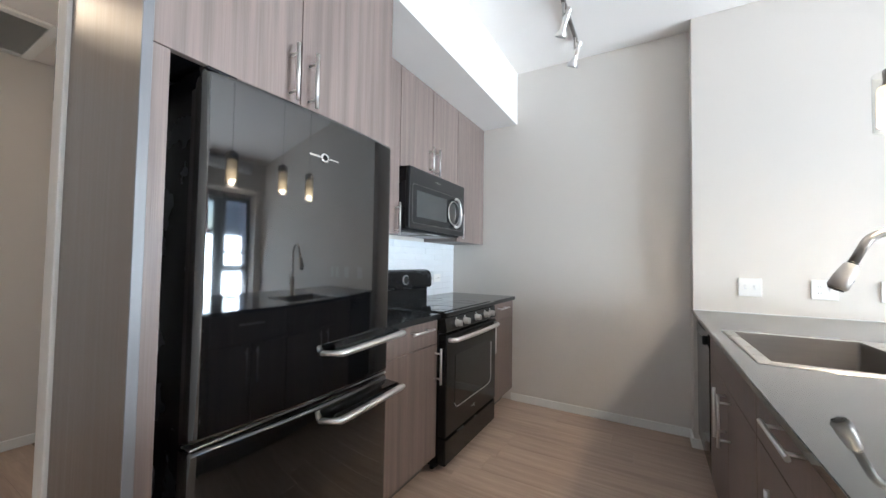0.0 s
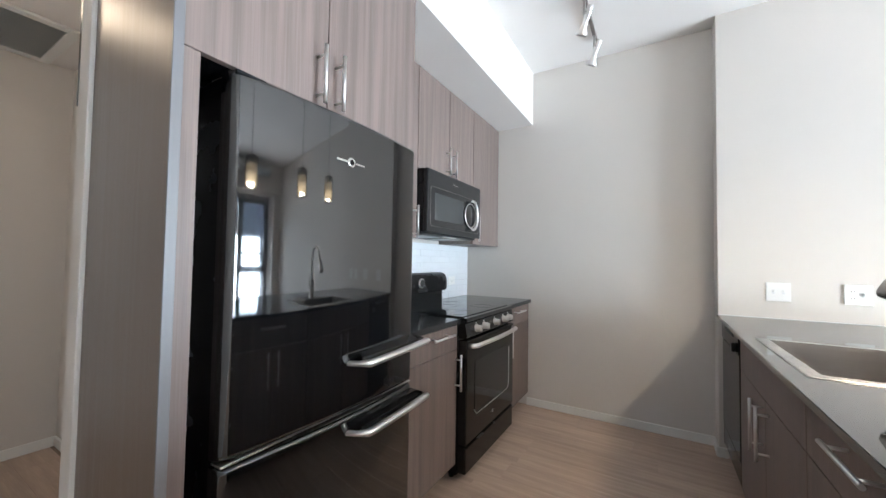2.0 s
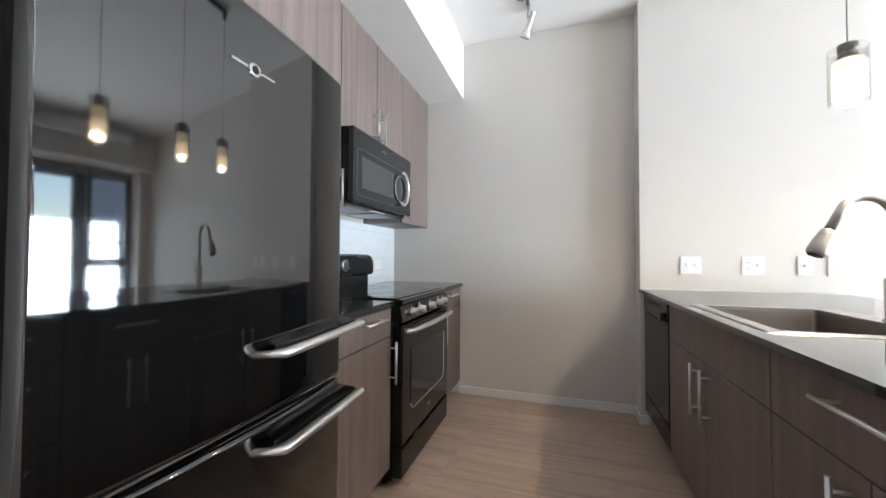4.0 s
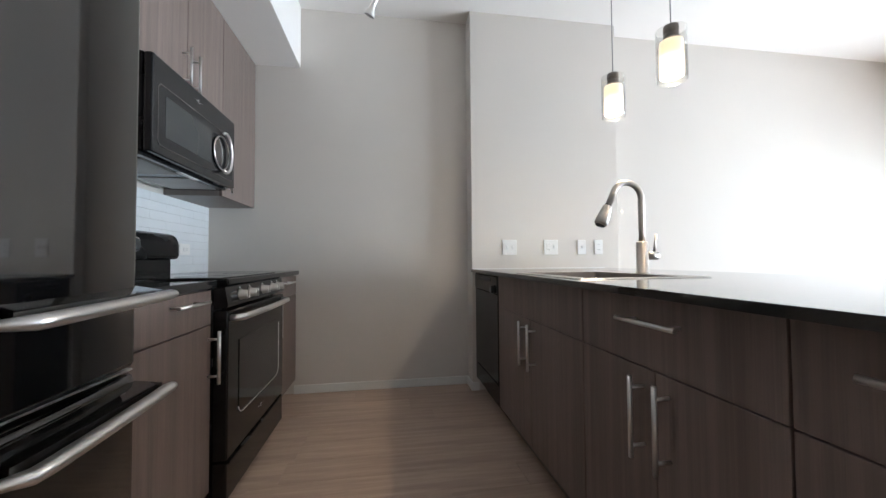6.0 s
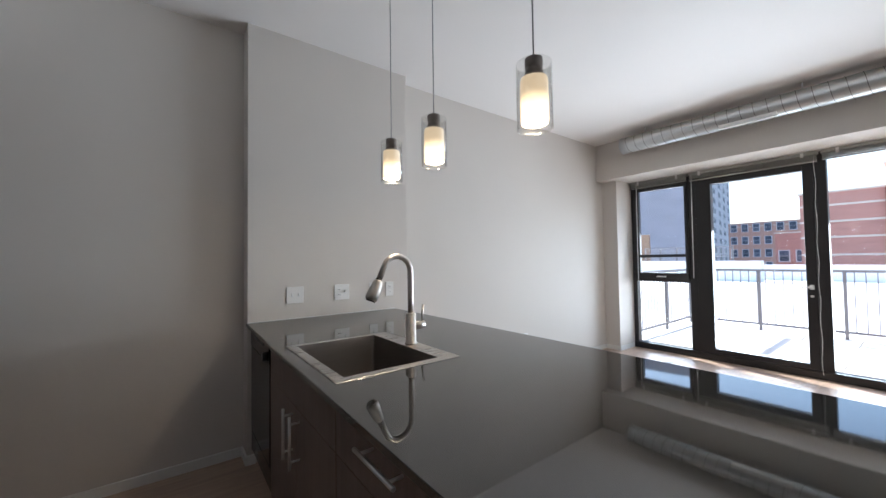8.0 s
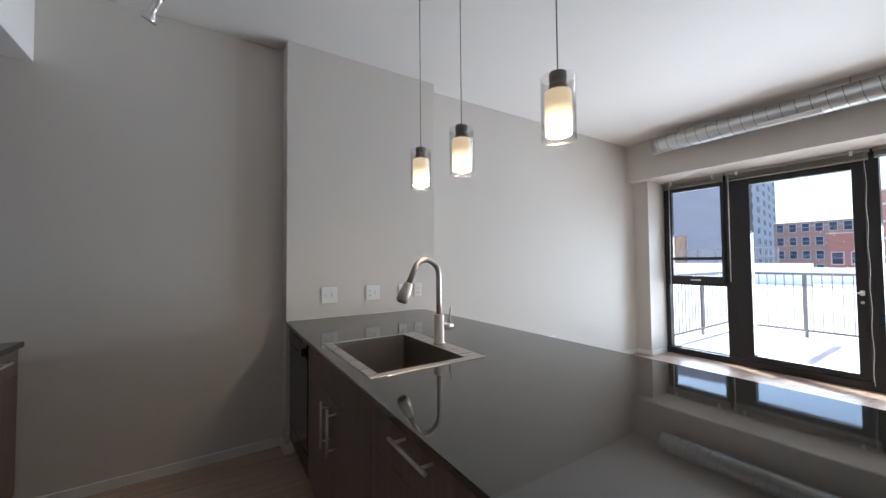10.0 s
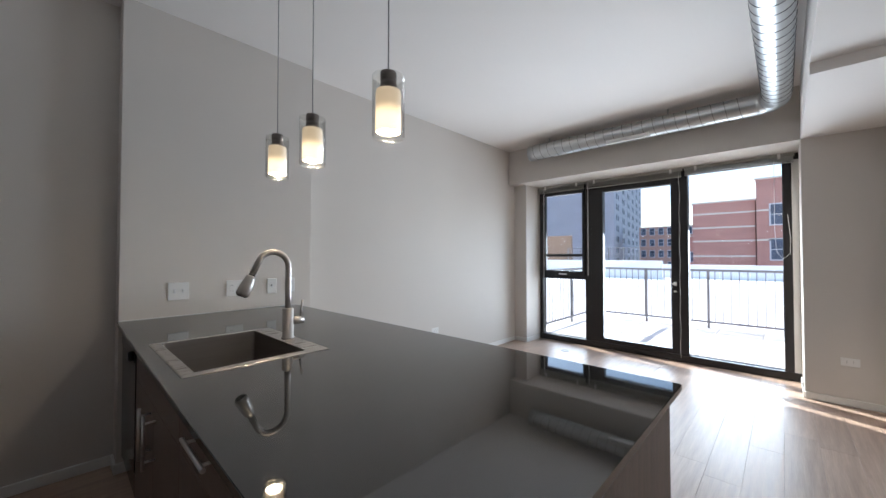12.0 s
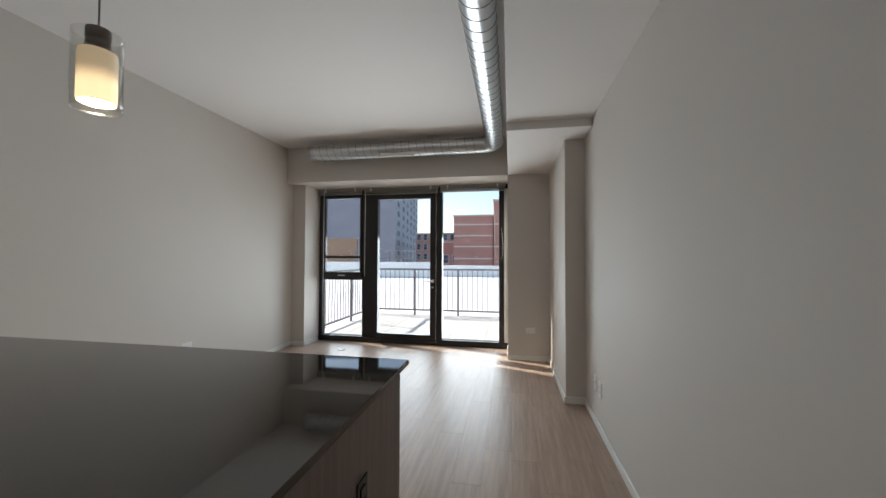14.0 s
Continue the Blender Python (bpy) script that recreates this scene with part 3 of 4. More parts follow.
# ---- range ----
def gas_range():
    r = thing("range", (-1.2, 2.347, 0), "black freestanding electric range with five silver knobs", "stove")
    y0, y1, xf = 1.981, 2.741, -0.908
    part("body", a_box(-1.55, xf - 0.035, y0 + 0.002, y1 - 0.002, 0.04, 0.893, bevel=0.003), BLACK_M, r)
    part("cooktop_frame", a_box(-1.50, -0.885, y0, y1, 0.894, 0.918, bevel=0.006), RANGE_B, r)
    top = part("cooktop", a_box(-1.475, -0.925, y0 + 0.025, y1 - 0.025, 0.917, 0.922, bevel=0.002, seg=1), BLACK_G, r, "black glass ceramic hob")
    for cx, cy, rad in ((-1.05, 2.15, 0.105), (-1.05, 2.54, 0.085), (-1.33, 2.15, 0.08), (-1.33, 2.54, 0.10)):
        bm = bmesh.new()
        inner = lathe([(rad - 0.003, 0.9221), (rad - 0.003, 0.9226), (rad, 0.9226), (rad, 0.9221)], cx, cy, 32, bm, caps=False)
        part("burner_ring", inner, GREY_G, top)
    # sloping control panel
    bm = bmesh.new()
    prof = [(xf - 0.03, 0.800), (xf + 0.018, 0.806), (xf + 0.022, 0.815), (xf + 0.010, 0.885), (xf + 0.004, 0.893), (xf - 0.03, 0.893)]
    a = [bm.verts.new((x, y0 + 0.001, z)) for x, z in prof]
    b = [bm.verts.new((x, y1 - 0.001, z)) for x, z in prof]
    bm.faces.new(a)
    bm.faces.new(b[::-1])
    for k in range(len(prof)):
        j = (k + 1) % len(prof)
        bm.faces.new((a[k], a[j], b[j], b[k]))
    cp = part("control_panel", bm, RANGE_B, r)
    for y in (2.114, 2.224, 2.394, 2.544, 2.634):
        k = part("knob", lathe([(0.024, xf + 0.014), (0.024, xf + 0.020), (0.020, xf + 0.024), (0.019, xf + 0.046), (0.014, xf + 0.050)], y, 0.846, 20, axis="x"), FAUCET_M, cp, "ridged silver knob")
        part("grip", a_box(xf + 0.048, xf + 0.056, y - 0.005, y + 0.005, 0.829, 0.863, bevel=0.002, seg=1), FAUCET_M, k)
        part("mark", a_box(xf + 0.0135, xf + 0.0165, y - 0.003, y + 0.003, 0.872, 0.878), PLASTIC_W, cp)
    d = part("oven_door", a_box(xf - 0.034, xf + 0.022, y0 + 0.004, y1 - 0.004, 0.212, 0.792, bevel=0.006), RANGE_B, r, "black enamel oven door")
    part("window", a_box(xf + 0.0215, xf + 0.0245, y0 + 0.11, y1 - 0.11, 0.36, 0.66, bevel=0.001, seg=1), BLACK_G, d, "dark oven glass")
    # silver line round the lower window edge, curved at the ends
    pts = [(xf + 0.025, y0 + 0.15 - 0.05 * math.cos(q), 0.40 - 0.05 * math.sin(q)) for q in [radians(v) for v in (20, 45, 70, 90)]]
    pts += [(xf + 0.025, y1 - 0.15 + 0.05 * math.sin(q), 0.40 - 0.05 * math.cos(q)) for q in [radians(v) for v in (0, 20, 45, 70, 90)]]
    pts += [(xf + 0.025, y1 - 0.10, 0.64)]
    part("trim_line", tube(pts, 0.0022, 8), STEEL_H, d)
    hp = [(xf + 0.018, y0 + 0.03, 0.762), (xf + 0.045, y0 + 0.035, 0.762), (xf + 0.062, y0 + 0.06, 0.762)]
    hp += [(xf + 0.062 + 0.012 * math.sin(math.pi * k / 10), y0 + 0.06 + (y1 - y0 - 0.12) * k / 10, 0.762) for k in range(1, 10)]
    hp += [(xf + 0.062, y1 - 0.06, 0.762), (xf + 0.045, y1 - 0.035, 0.762), (xf + 0.018, y1 - 0.03, 0.762)]
    part("handle", tube(hp, 0.0135, 14), STEEL_H, d, "bowed silver oven handle")
    badge(d, xf + 0.022, 2.365, 0.285, 0.9)
    dr = part("storage_drawer", a_box(xf - 0.034, xf + 0.020, y0 + 0.004, y1 - 0.004, 0.055, 0.203, bevel=0.006), RANGE_B, r)
    part("drawer_lip", a_box(xf + 0.012, xf + 0.026, y0 + 0.02, y1 - 0.02, 0.192, 0.202, bevel=0.002, seg=1), BLACK_M, dr)
    for y in (y0 + 0.05, y1 - 0.05):
        for x in (-1.5, -1.0):
            part("foot", lathe([(0.016, 0.0), (0.016, 0.04)], x, y, 12), BLACK_M, r)
    # back guard with rounded top
    bm = bmesh.new()
    prof = [(-1.55, 1.0), (-1.470, 1.0), (-1.453, 1.012), (-1.453, 1.09), (-1.470, 1.13), (-1.50, 1.145), (-1.55, 1.145)]
    a = [bm.verts.new((x, y0 + 0.004, z)) for x, z in prof]
    b = [bm.verts.new((x, y1 - 0.004, z)) for x, z in prof]
    bm.faces.new(a)
    bm.faces.new(b[::-1])
    for k in range(len(prof)):
        j = (k + 1) % len(prof)
        bm.faces.new((a[k], a[j], b[j], b[k]))
    bmesh.ops.bevel(bm, geom=bm.edges[:], offset=0.006, segments=2, affect="EDGES")
    g = part("back_guard", bm, BLACK_M, r)
    part("guard_riser", a_box(-1.55, -1.485, y0 + 0.015, y1 - 0.025, 0.90, 1.0, bevel=0.004), RANGE_B, r)
    dial = part("clock_dial", lathe([(0.036, -1.454), (0.036, -1.446), (0.031, -1.443)], 2.36, 1.072, 24, axis="x"), STEEL_H, g, "round silver-rimmed clock dial")
    part("dial_face", lathe([(0.029, -1.4435), (0.029, -1.4415)], 2.36, 1.072, 20, axis="x"), GREY_G, dial)


gas_range()


# ---- microwave ----
def microwave():
    m = thing("microwave", (-1.36, 2.347, 1.375), "black over-the-range microwave with a round silver handle", "microwave")
    y0, y1, z0, z1, x = 1.983, 2.743, 1.380, 1.808, -1.165
    part("body", a_box(W0 + 0.004, x - 0.035, y0 + 0.002, y1 - 0.002, z0 + 0.040, z1, bevel=0.004), BLACK_M, m)
    d = part("door", a_box(x - 0.034, x, y0, y1, z0 + 0.035, z1 - 0.001, bevel=0.008), CHARCOAL, m, "charcoal black door")
    part("window", a_box(x - 0.001, x + 0.0015, y0 + 0.085, y0 + 0.47, 1.495, 1.665, bevel=0.0007, seg=1), GREY_G, d, "grey glass window")
    rim = [(x + 0.001, y, z) for y, z in ((y0 + 0.05, 1.70), (y0 + 0.035, 1.685), (y0 + 0.035, 1.47), (y0 + 0.05, 1.452), (y1 - 0.05, 1.452), (y1 - 0.03, 1.47), (y1 - 0.03, 1.685), (y1 - 0.05, 1.70), (y0 + 0.05, 1.70))]
    part("trim_line", tube(rim, 0.0011, 8), NICKEL_D, d)
    disc = part("grip_disc", lathe([(0.088, x), (0.088, x + 0.006), (0.08, x + 0.008)], y0 + 0.575, 1.575, 32, axis="x"), BLACK, d, "round black grip recess")
    arc = [(x + 0.028, y0 + 0.575 + 0.075 * math.cos(q), 1.575 + 0.105 * math.sin(q)) for q in [radians(-112 + 224 * k / 16) for k in range(17)]]
    part("handle", tube(arc, [0.006] + [0.0095] * 15 + [0.006], 12), STEEL_H, disc, "curved silver handle")
    arc = [(x + 0.008, y0 + 0.575 + 0.088 * math.cos(q), 1.575 + 0.088 * math.sin(q)) for q in [2 * math.pi * k / 28 for k in range(29)]]
    part("grip_ring", tube(arc, 0.004, 8), STEEL_H, disc)
    for r_ in range(5):
        for c in range(3):
            part("button", a_box(x - 0.001, x + 0.0012, y1 - 0.086 + c * 0.017, y1 - 0.075 + c * 0.017, 1.48 + r_ * 0.022, 1.489 + r_ * 0.022), GREY_G, d)
    badge(d, x, 2.325, 1.755, 0.9)
    v = part("vent_base", a_box(W0 + 0.03, x - 0.045, y0 + 0.006, y1 - 0.006, z0 + 0.022, z0 + 0.039, bevel=0.003), CHARCOAL, m)
    for y in (y0 + 0.06, y0 + 0.42):
        part("filter", a_box(-1.47, -1.24, y, y + 0.28, z0 + 0.018, z0 + 0.024, bevel=0.001, seg=1), STEEL_DIM, v, "aluminium mesh filter")
    part("lamp_cover", a_box(-1.236, -1.214, y0 + 0.30, y0 + 0.46, z0 + 0.019, z0 + 0.024), PLASTIC_W, v)


microwave()

# ---- island ----
ISL_X, ISL_B, ISL_Y = 0.394, 1.16, 0.466
FR = -0.02


def island_unit(y0, y1, label):
    c = thing("island_cabinet", ((ISL_X + ISL_B) / 2, (y0 + y1) / 2, 0), label, "cabinet", "island base cabinets")
    part("body", a_box(ISL_X + 0.021, ISL_B, y0 + 0.001, y1 - 0.001, 0.10, 0.62), CARCASS, c)
    part("top_rail", a_box(ISL_X + 0.021, ISL_X + 0.035, y0 + 0.001, y1 - 0.001, 0.62, 0.891), CARCASS, c)
    part("toe_kick", a_box(ISL_X + 0.07, ISL_X + 0.085, y0 + 0.001, y1 - 0.001, 0, 0.10), CARCASS, c)
    return c


c = island_unit(1.612, 2.562, "dark taupe wood-grain sink cabinet with two doors")
front("false_front", c, ISL_X, FR, 1.612, 2.562, 0.703, 0.888)
for a, b, hy in ((1.612, 2.072, 2.018), (2.072, 2.562, 2.122)):
    d = front("door", c, ISL_X, FR, a, b, 0.105, 0.703)
    bar_handle(d, ISL_X, hy, 0.585, 0.21, True)
c = island_unit(0.966, 1.610, "dark taupe wood-grain island cabinet with drawer and two doors")
d = front("drawer", c, ISL_X, FR, 0.966, 1.610, 0.703, 0.888)
bar_handle(d, ISL_X, 1.267, 0.826, 0.21, False)
for a, b, hy in ((0.966, 1.276, 1.231), (1.276, 1.610, 1.318)):
    d = front("door", c, ISL_X, FR, a, b, 0.105, 0.703)
    bar_handle(d, ISL_X, hy, 0.578, 0.21, True)
c = island_unit(ISL_Y + 0.022, 0.964, "dark taupe wood-grain island cabinet with three drawers")
for z0, z1, hz in ((0.703, 0.888, 0.824), (0.405, 0.703, 0.645), (0.105, 0.405, 0.345)):
    d = front("drawer", c, ISL_X, FR, ISL_Y + 0.022, 0.964, z0, z1)
    bar_handle(d, ISL_X, 0.742, hz, 0.22, False)
solid("island_end_panel", a_box(ISL_X - 0.002, 1.464, ISL_Y, ISL_Y + 0.02, 0, 0.892, bevel=0.001, seg=1), WOOD_V, "taupe wood-grain panel closing the island end", "panel")
p = thing("socket_plate", (1.09, ISL_Y, 0.62), "small black socket plate on the island end panel", "wall plate")
part("plate", a_box(1.055, 1.125, ISL_Y - 0.006, ISL_Y - 0.0005, 0.56, 0.675, bevel=0.002, seg=1), BLACK_M, p)
for z in (0.597, 0.638):
    part("socket", a_box(1.073, 1.107, ISL_Y - 0.009, ISL_Y - 0.0055, z - 0.014, z + 0.014, bevel=0.001, seg=1), BLACK_G, p)
solid("island_back_panel", a_box(ISL_B + 0.002, ISL_B + 0.022, ISL_Y + 0.021, Y_COL - 0.002, 0, 0.892, bevel=0.001, seg=1), WOOD_V, "taupe wood-grain panel on the back of the island", "panel")


def dishwasher():
    w = thing("dishwasher", (0.7, 2.86, 0), "black built-in dishwasher under the island counter", "dishwasher")
    y0, y1 = 2.566, 3.116
    part("body", a_box(0.44, 1.0, y0 + 0.004, y1 - 0.004, 0.09, 0.86), BLACK_M, w)
    d = part("door", a_box(0.390, 0.438, y0, y1, 0.235, 0.772, bevel=0.005), RANGE_B, w, "glossy black door")
    cp = part("control_panel", a_box(0.386, 0.438, y0, y1, 0.776, 0.884, bevel=0.006), RANGE_B, w)
    part("latch_pocket", a_box(0.3835, 0.388, y0 + 0.14, y1 - 0.14, 0.843, 0.866, bevel=0.002, seg=1), SLOT, cp)
    part("knob", lathe([(0.026, 0.386), (0.026, 0.373), (0.02, 0.366)], y0 + 0.075, 0.80, 20, axis="x"), BLACK_M, cp, "round black dial")
    k = part("lower_panel", a_box(0.395, 0.438, y0 + 0.003, y1 - 0.003, 0.105, 0.222, bevel=0.003), RANGE_B, w)
    part("toe_kick", a_box(0.47, 0.485, y0, y1, 0, 0.10), BLACK_M, w)
    solid("filler_strip", a_box(0.394, 0.425, 3.12, Y_COL - B - 0.001, 0.10, 0.89), WOOD_V, "narrow wood-grain filler beside the dishwasher", "panel")


dishwasher()

# continuous worktop with a cut-out for the sink
SX0, SX1, SY0, SY1 = 0.402, 0.928, 1.630, 2.282
TX0, TX1, TY0, TY1 = 0.362, 1.47, 0.433, Y_COL - 0.001
bm = bmesh.new()
xs, ys = [TX0, SX0 + 0.02, SX1 - 0.02, TX1], [TY0, SY0 + 0.02, SY1 - 0.02, TY1]
vt = {}
for i, x in enumerate(xs):
    for j, y in enumerate(ys):
        for k, z in enumerate((0.893, 0.914)):
            vt[i, j, k] = bm.verts.new((x - 0.010 * (Y_COL - y) if i == 0 else x, y, z))
for i in range(3):
    for j in range(3):
        if (i, j) != (1, 1):
            bm.faces.new((vt[i, j, 1], vt[i + 1, j, 1], vt[i + 1, j + 1, 1], vt[i, j + 1, 1]))
            bm.faces.new((vt[i, j, 0], vt[i, j + 1, 0], vt[i + 1, j + 1, 0], vt[i + 1, j, 0]))
for i in range(3):
    for j, s in ((0, 1), (3, 0)):
        bm.faces.new((vt[i, j, 0], vt[i + 1, j, 0], vt[i + 1, j, 1], vt[i, j, 1]))
        bm.faces.new((vt[j, i, 0], vt[j, i + 1, 0], vt[j, i + 1, 1], vt[j, i, 1]))
for a, b in (((1, 1), (2, 1)), ((2, 1), (2, 2)), ((2, 2), (1, 2)), ((1, 2), (1, 1))):
    bm.faces.new((vt[(*a, 0)], vt[(*b, 0)], vt[(*b, 1)], vt[(*a, 1)]))
rim = [e for e in bm.edges if all(v.co.x < TX0 + 0.001 or abs(v.co.x - TX1) < 1e-6 or abs(v.co.y - TY0) < 1e-6 for v in e.verts) and len({round(v.co.z, 3) for v in e.verts}) == 1]
bmesh.ops.bevel(bm, geom=rim, offset=0.003, segments=2, affect="EDGES")
solid("island_countertop", bm, STONE, "long polished dark grey quartz island countertop", "countertop")
solid("backsplash_bead", a_box(TX0 + 0.01, TX1, Y_COL - 0.006, Y_COL - 0.001, 0.9145, 0.919), PLASTIC_W, "thin white caulk bead where counter meets wall", "caulk bead")


def sink():
    s = thing("sink", (0.68, 1.99, 0.914), "square stainless steel drop-in sink with a flat rim", "sink")
    bx0, bx1, by0, by1, zb = 0.444, 0.840, 1.668, 2.248, 0.715
    bm = bmesh.new()
    zt, zr = 0.918, 0.915
    out = [bm.verts.new((x, y, zr)) for x, y in ((SX0, SY0), (SX1, SY0), (SX1, SY1), (SX0, SY1))]
    mid = [bm.verts.new((x, y, zt)) for x, y in ((SX0 + 0.004, SY0 + 0.004), (SX1 - 0.004, SY0 + 0.004), (SX1 - 0.004, SY1 - 0.004), (SX0 + 0.004, SY1 - 0.004))]
    inn = [bm.verts.new((x, y, zt)) for x, y in ((bx0, by0), (bx1, by0), (bx1, by1), (bx0, by1))]
    for a, b in ((out, mid), (mid, inn)):
        for k in range(4):
            bm.faces.new((a[k], a[(k + 1) % 4], b[(k + 1) % 4], b[k]))
    part("rim", bm, SINK_S, s)
    bm = bmesh.new()
    rows = []
    for z, inset in ((zt, 0.0), (0.905, 0.003), (zb + 0.02, 0.006), (zb + 0.006, 0.012), (zb, 0.03)):
        row = []
        for cx, cy, a0 in ((bx0, by0, 180), (bx1, by0, 270), (bx1, by1, 0), (bx0, by1, 90)):
            r = 0.014
            sx, sy = (1 if cx == bx0 else -1), (1 if cy == by0 else -1)
            for q in range(5):
                a = radians(a0 + 90 * q / 4)
                row.append(bm.verts.new((cx + sx * (inset + r) + r * math.cos(a), cy + sy * (inset + r) + r * math.sin(a), z)))
        rows.append(row)
    for a, b in zip(rows, rows[1:]):
        for k in range(len(a)):
            bm.faces.new((a[k], a[(k + 1) % len(a)], b[(k + 1) % len(a)], b[k])).smooth = True
    bm.faces.new(rows[-1])
    # same steel as the rim, coloured darker for the shade inside
    part("bowl", bm, STEEL_DIM, s)
    dr = part("drain", lathe([(0.055, zb + 0.001), (0.055, zb + 0.004), (0.042, zb + 0.004), (0.040, zb + 0.002)], 0.64, 1.96, 24), STEEL, s)
    part("strainer", lathe([(0.03, zb + 0.0035), (0.012, zb + 0.007)], 0.64, 1.96, 18), BLACK_M, dr)


sink()


def faucet():
    fx, fy = 0.885, 1.945
    f = thing("faucet", (fx, fy, 0.918), "brushed nickel pull-down kitchen faucet on the sink rim", "faucet")
    part("base", lathe([(0.030, 0.918), (0.030, 0.924), (0.0255, 0.928), (0.0255, 1.058), (0.022, 1.063), (0.016, 1.066)], fx, fy, 24), FAUCET_M, f)
    R = 0.072
    pts = [(fx, fy, 1.06), (fx, fy, 1.12), (fx, fy, 1.20), (fx, fy, 1.262)]
    pts += [(fx - R + R * math.cos(q), fy, 1.262 + R * math.sin(q)) for q in [radians(v) for v in range(12, 152, 12)]]
    x, z = pts[-1][0], pts[-1][2]
    d = Vector((-0.42, 0, -0.907))
    pts.append((x + d.x * 0.085, fy, z + d.z * 0.085))
    part("spout", tube(pts, 0.0135, 16), FAUCET_M, f)
    h0 = Vector(pts[-1])
    d = Vector((-0.42, 0, -0.907))
    hp = [h0 + d * k for k in (0.0, 0.006, 0.02, 0.05, 0.088, 0.098)]
    hd = part("spray_head", tube(hp, [0.0135, 0.020, 0.0225, 0.027, 0.029, 0.023], 18), FAUCET_M, f, "brushed nickel spray head")
    part("spray_face", tube([hp[-1], hp[-1] + d * 0.003], 0.021, 16), BLACK_M, hd)
    part("spray_button", tube([hp[3] + Vector((0.021, 0, -0.012)), hp[4] + Vector((0.024, 0, 0.006))], 0.007, 10), BLACK_M, hd)
    part("collar", tube([h0 - d * 0.005, h0 + d * 0.003], 0.0145, 16), BLACK_M, f)
    v = part("valve", tube([(fx + 0.02, fy, 1.0), (fx + 0.075, fy, 1.0)], 0.0195, 18), FAUCET_M, f)
    part("lever", tube([(fx + 0.062, fy, 1.015), (fx + 0.066, fy, 1.06), (fx + 0.074, fy, 1.098)], [0.006, 0.0055, 0.006], 10), FAUCET_M, v)


faucet()


# ---- pendants and tracks ----
PEND_X = 0.928


def pendant(y):
    x = PEND_X
    p = thing("pendant_lamp", (x, y, 2.87), "lit pendant lamp with opal inner glass and clear outer glass", "pendant lamp", "pendants above the island")
    part("cord", tube([(x, y, 1.976), (x, y, 2.86)], 0.0026, 8), CORD, p)
    cap = part("cap", lathe([(0.011, 1.979), (0.0285, 1.976), (0.0295, 1.972), (0.0295, 1.948), (0.0278, 1.946), (0.0278, 1.937), (0.0295, 1.935), (0.0295, 1.913)], x, y, 24), NICKEL_D, p, "dark brushed metal cap")
    part("cap_ring", lathe([(0.0315, 1.922), (0.0315, 1.913), (0.027, 1.911)], x, y, 24), NICKEL_D, cap)
    part("opal_shade", lathe([(0.029, 1.915), (0.043, 1.909), (0.0455, 1.896), (0.0455, 1.764), (0.043, 1.758), (0.041, 1.762), (0.042, 1.896), (0.027, 1.910)], x, y, 32, caps=False), OPAL, p, "warm glowing opal glass cylinder")
    part("bulb", lathe([(0.006, 1.87), (0.021, 1.845), (0.029, 1.81), (0.025, 1.772), (0.012, 1.750), (0.003, 1.747)], x, y, 18), BULB, p)
    bm = bmesh.new()
    lathe([(0.0585, 1.960), (0.0585, 1.741), (0.055, 1.738), (0.055, 1.741), (0.0563, 1.745), (0.0563, 1.960), (0.0585, 1.960)], x, y, 40, bm, caps=False)
    part("clear_shade", bm, SHADE_CLEAR, p, "clear glass outer cylinder")
    return p


first = pendant(2.195)
for y in (1.795, 1.224):
    copy_thing(first, pose(PEND_X, y, 2.87))
t = thing("pendant_track", (PEND_X, 1.6, CEIL_Z), "dark metal lighting track on the ceiling above the island", "lighting track")
part("rail", a_box(PEND_X - 0.015, PEND_X + 0.015, 1.02, 2.215, 2.895, CEIL_Z, bevel=0.003), FRAME_B, t)
for y in (2.195, 1.795, 1.224):
    part("adapter", lathe([(0.013, 2.852), (0.018, 2.86), (0.018, 2.897)], PEND_X, y, 14), FRAME_B, t)


def spot_track():
    t = thing("spot_track", (-0.36, 2.3, CEIL_Z), "satin nickel lighting track on the kitchen ceiling", "lighting track")
    part("rail", a_box(-0.372, -0.350, 1.20, 3.0, 2.893, CEIL_Z, bevel=0.004), NICKEL_D, t)
    for y in (2.93, 2.52, 1.80, 1.35):
        s = thing("spotlight", (-0.36, y, 2.89), "satin nickel track spotlight tilted towards the cabinets", "spotlight", "kitchen track spotlights")
        part("bracket", a_box(-0.368, -0.352, y - 0.012, y + 0.012, 2.80, 2.893, bevel=0.003), STEEL_H, s)
        d = Vector((-0.35, 0.28, -0.75)).normalized()
        c = Vector((-0.325, y, 2.842))
        pts = [c + d * k for k in (-0.012, 0.0, 0.065, 0.072, 0.11, 0.148, 0.162)]
        part("head", tube(pts, [0.015, 0.020, 0.020, 0.016, 0.019, 0.039, 0.040], 20), STEEL_H, s)
        part("lens", tube([c + d * 0.1615, c + d * 0.1635], 0.034, 18), GREY_G, s)
        part("pivot", tube([(-0.362, y, 2.815), (-0.318, y, 2.815)], 0.007, 10), BLACK_M, s)


spot_track()


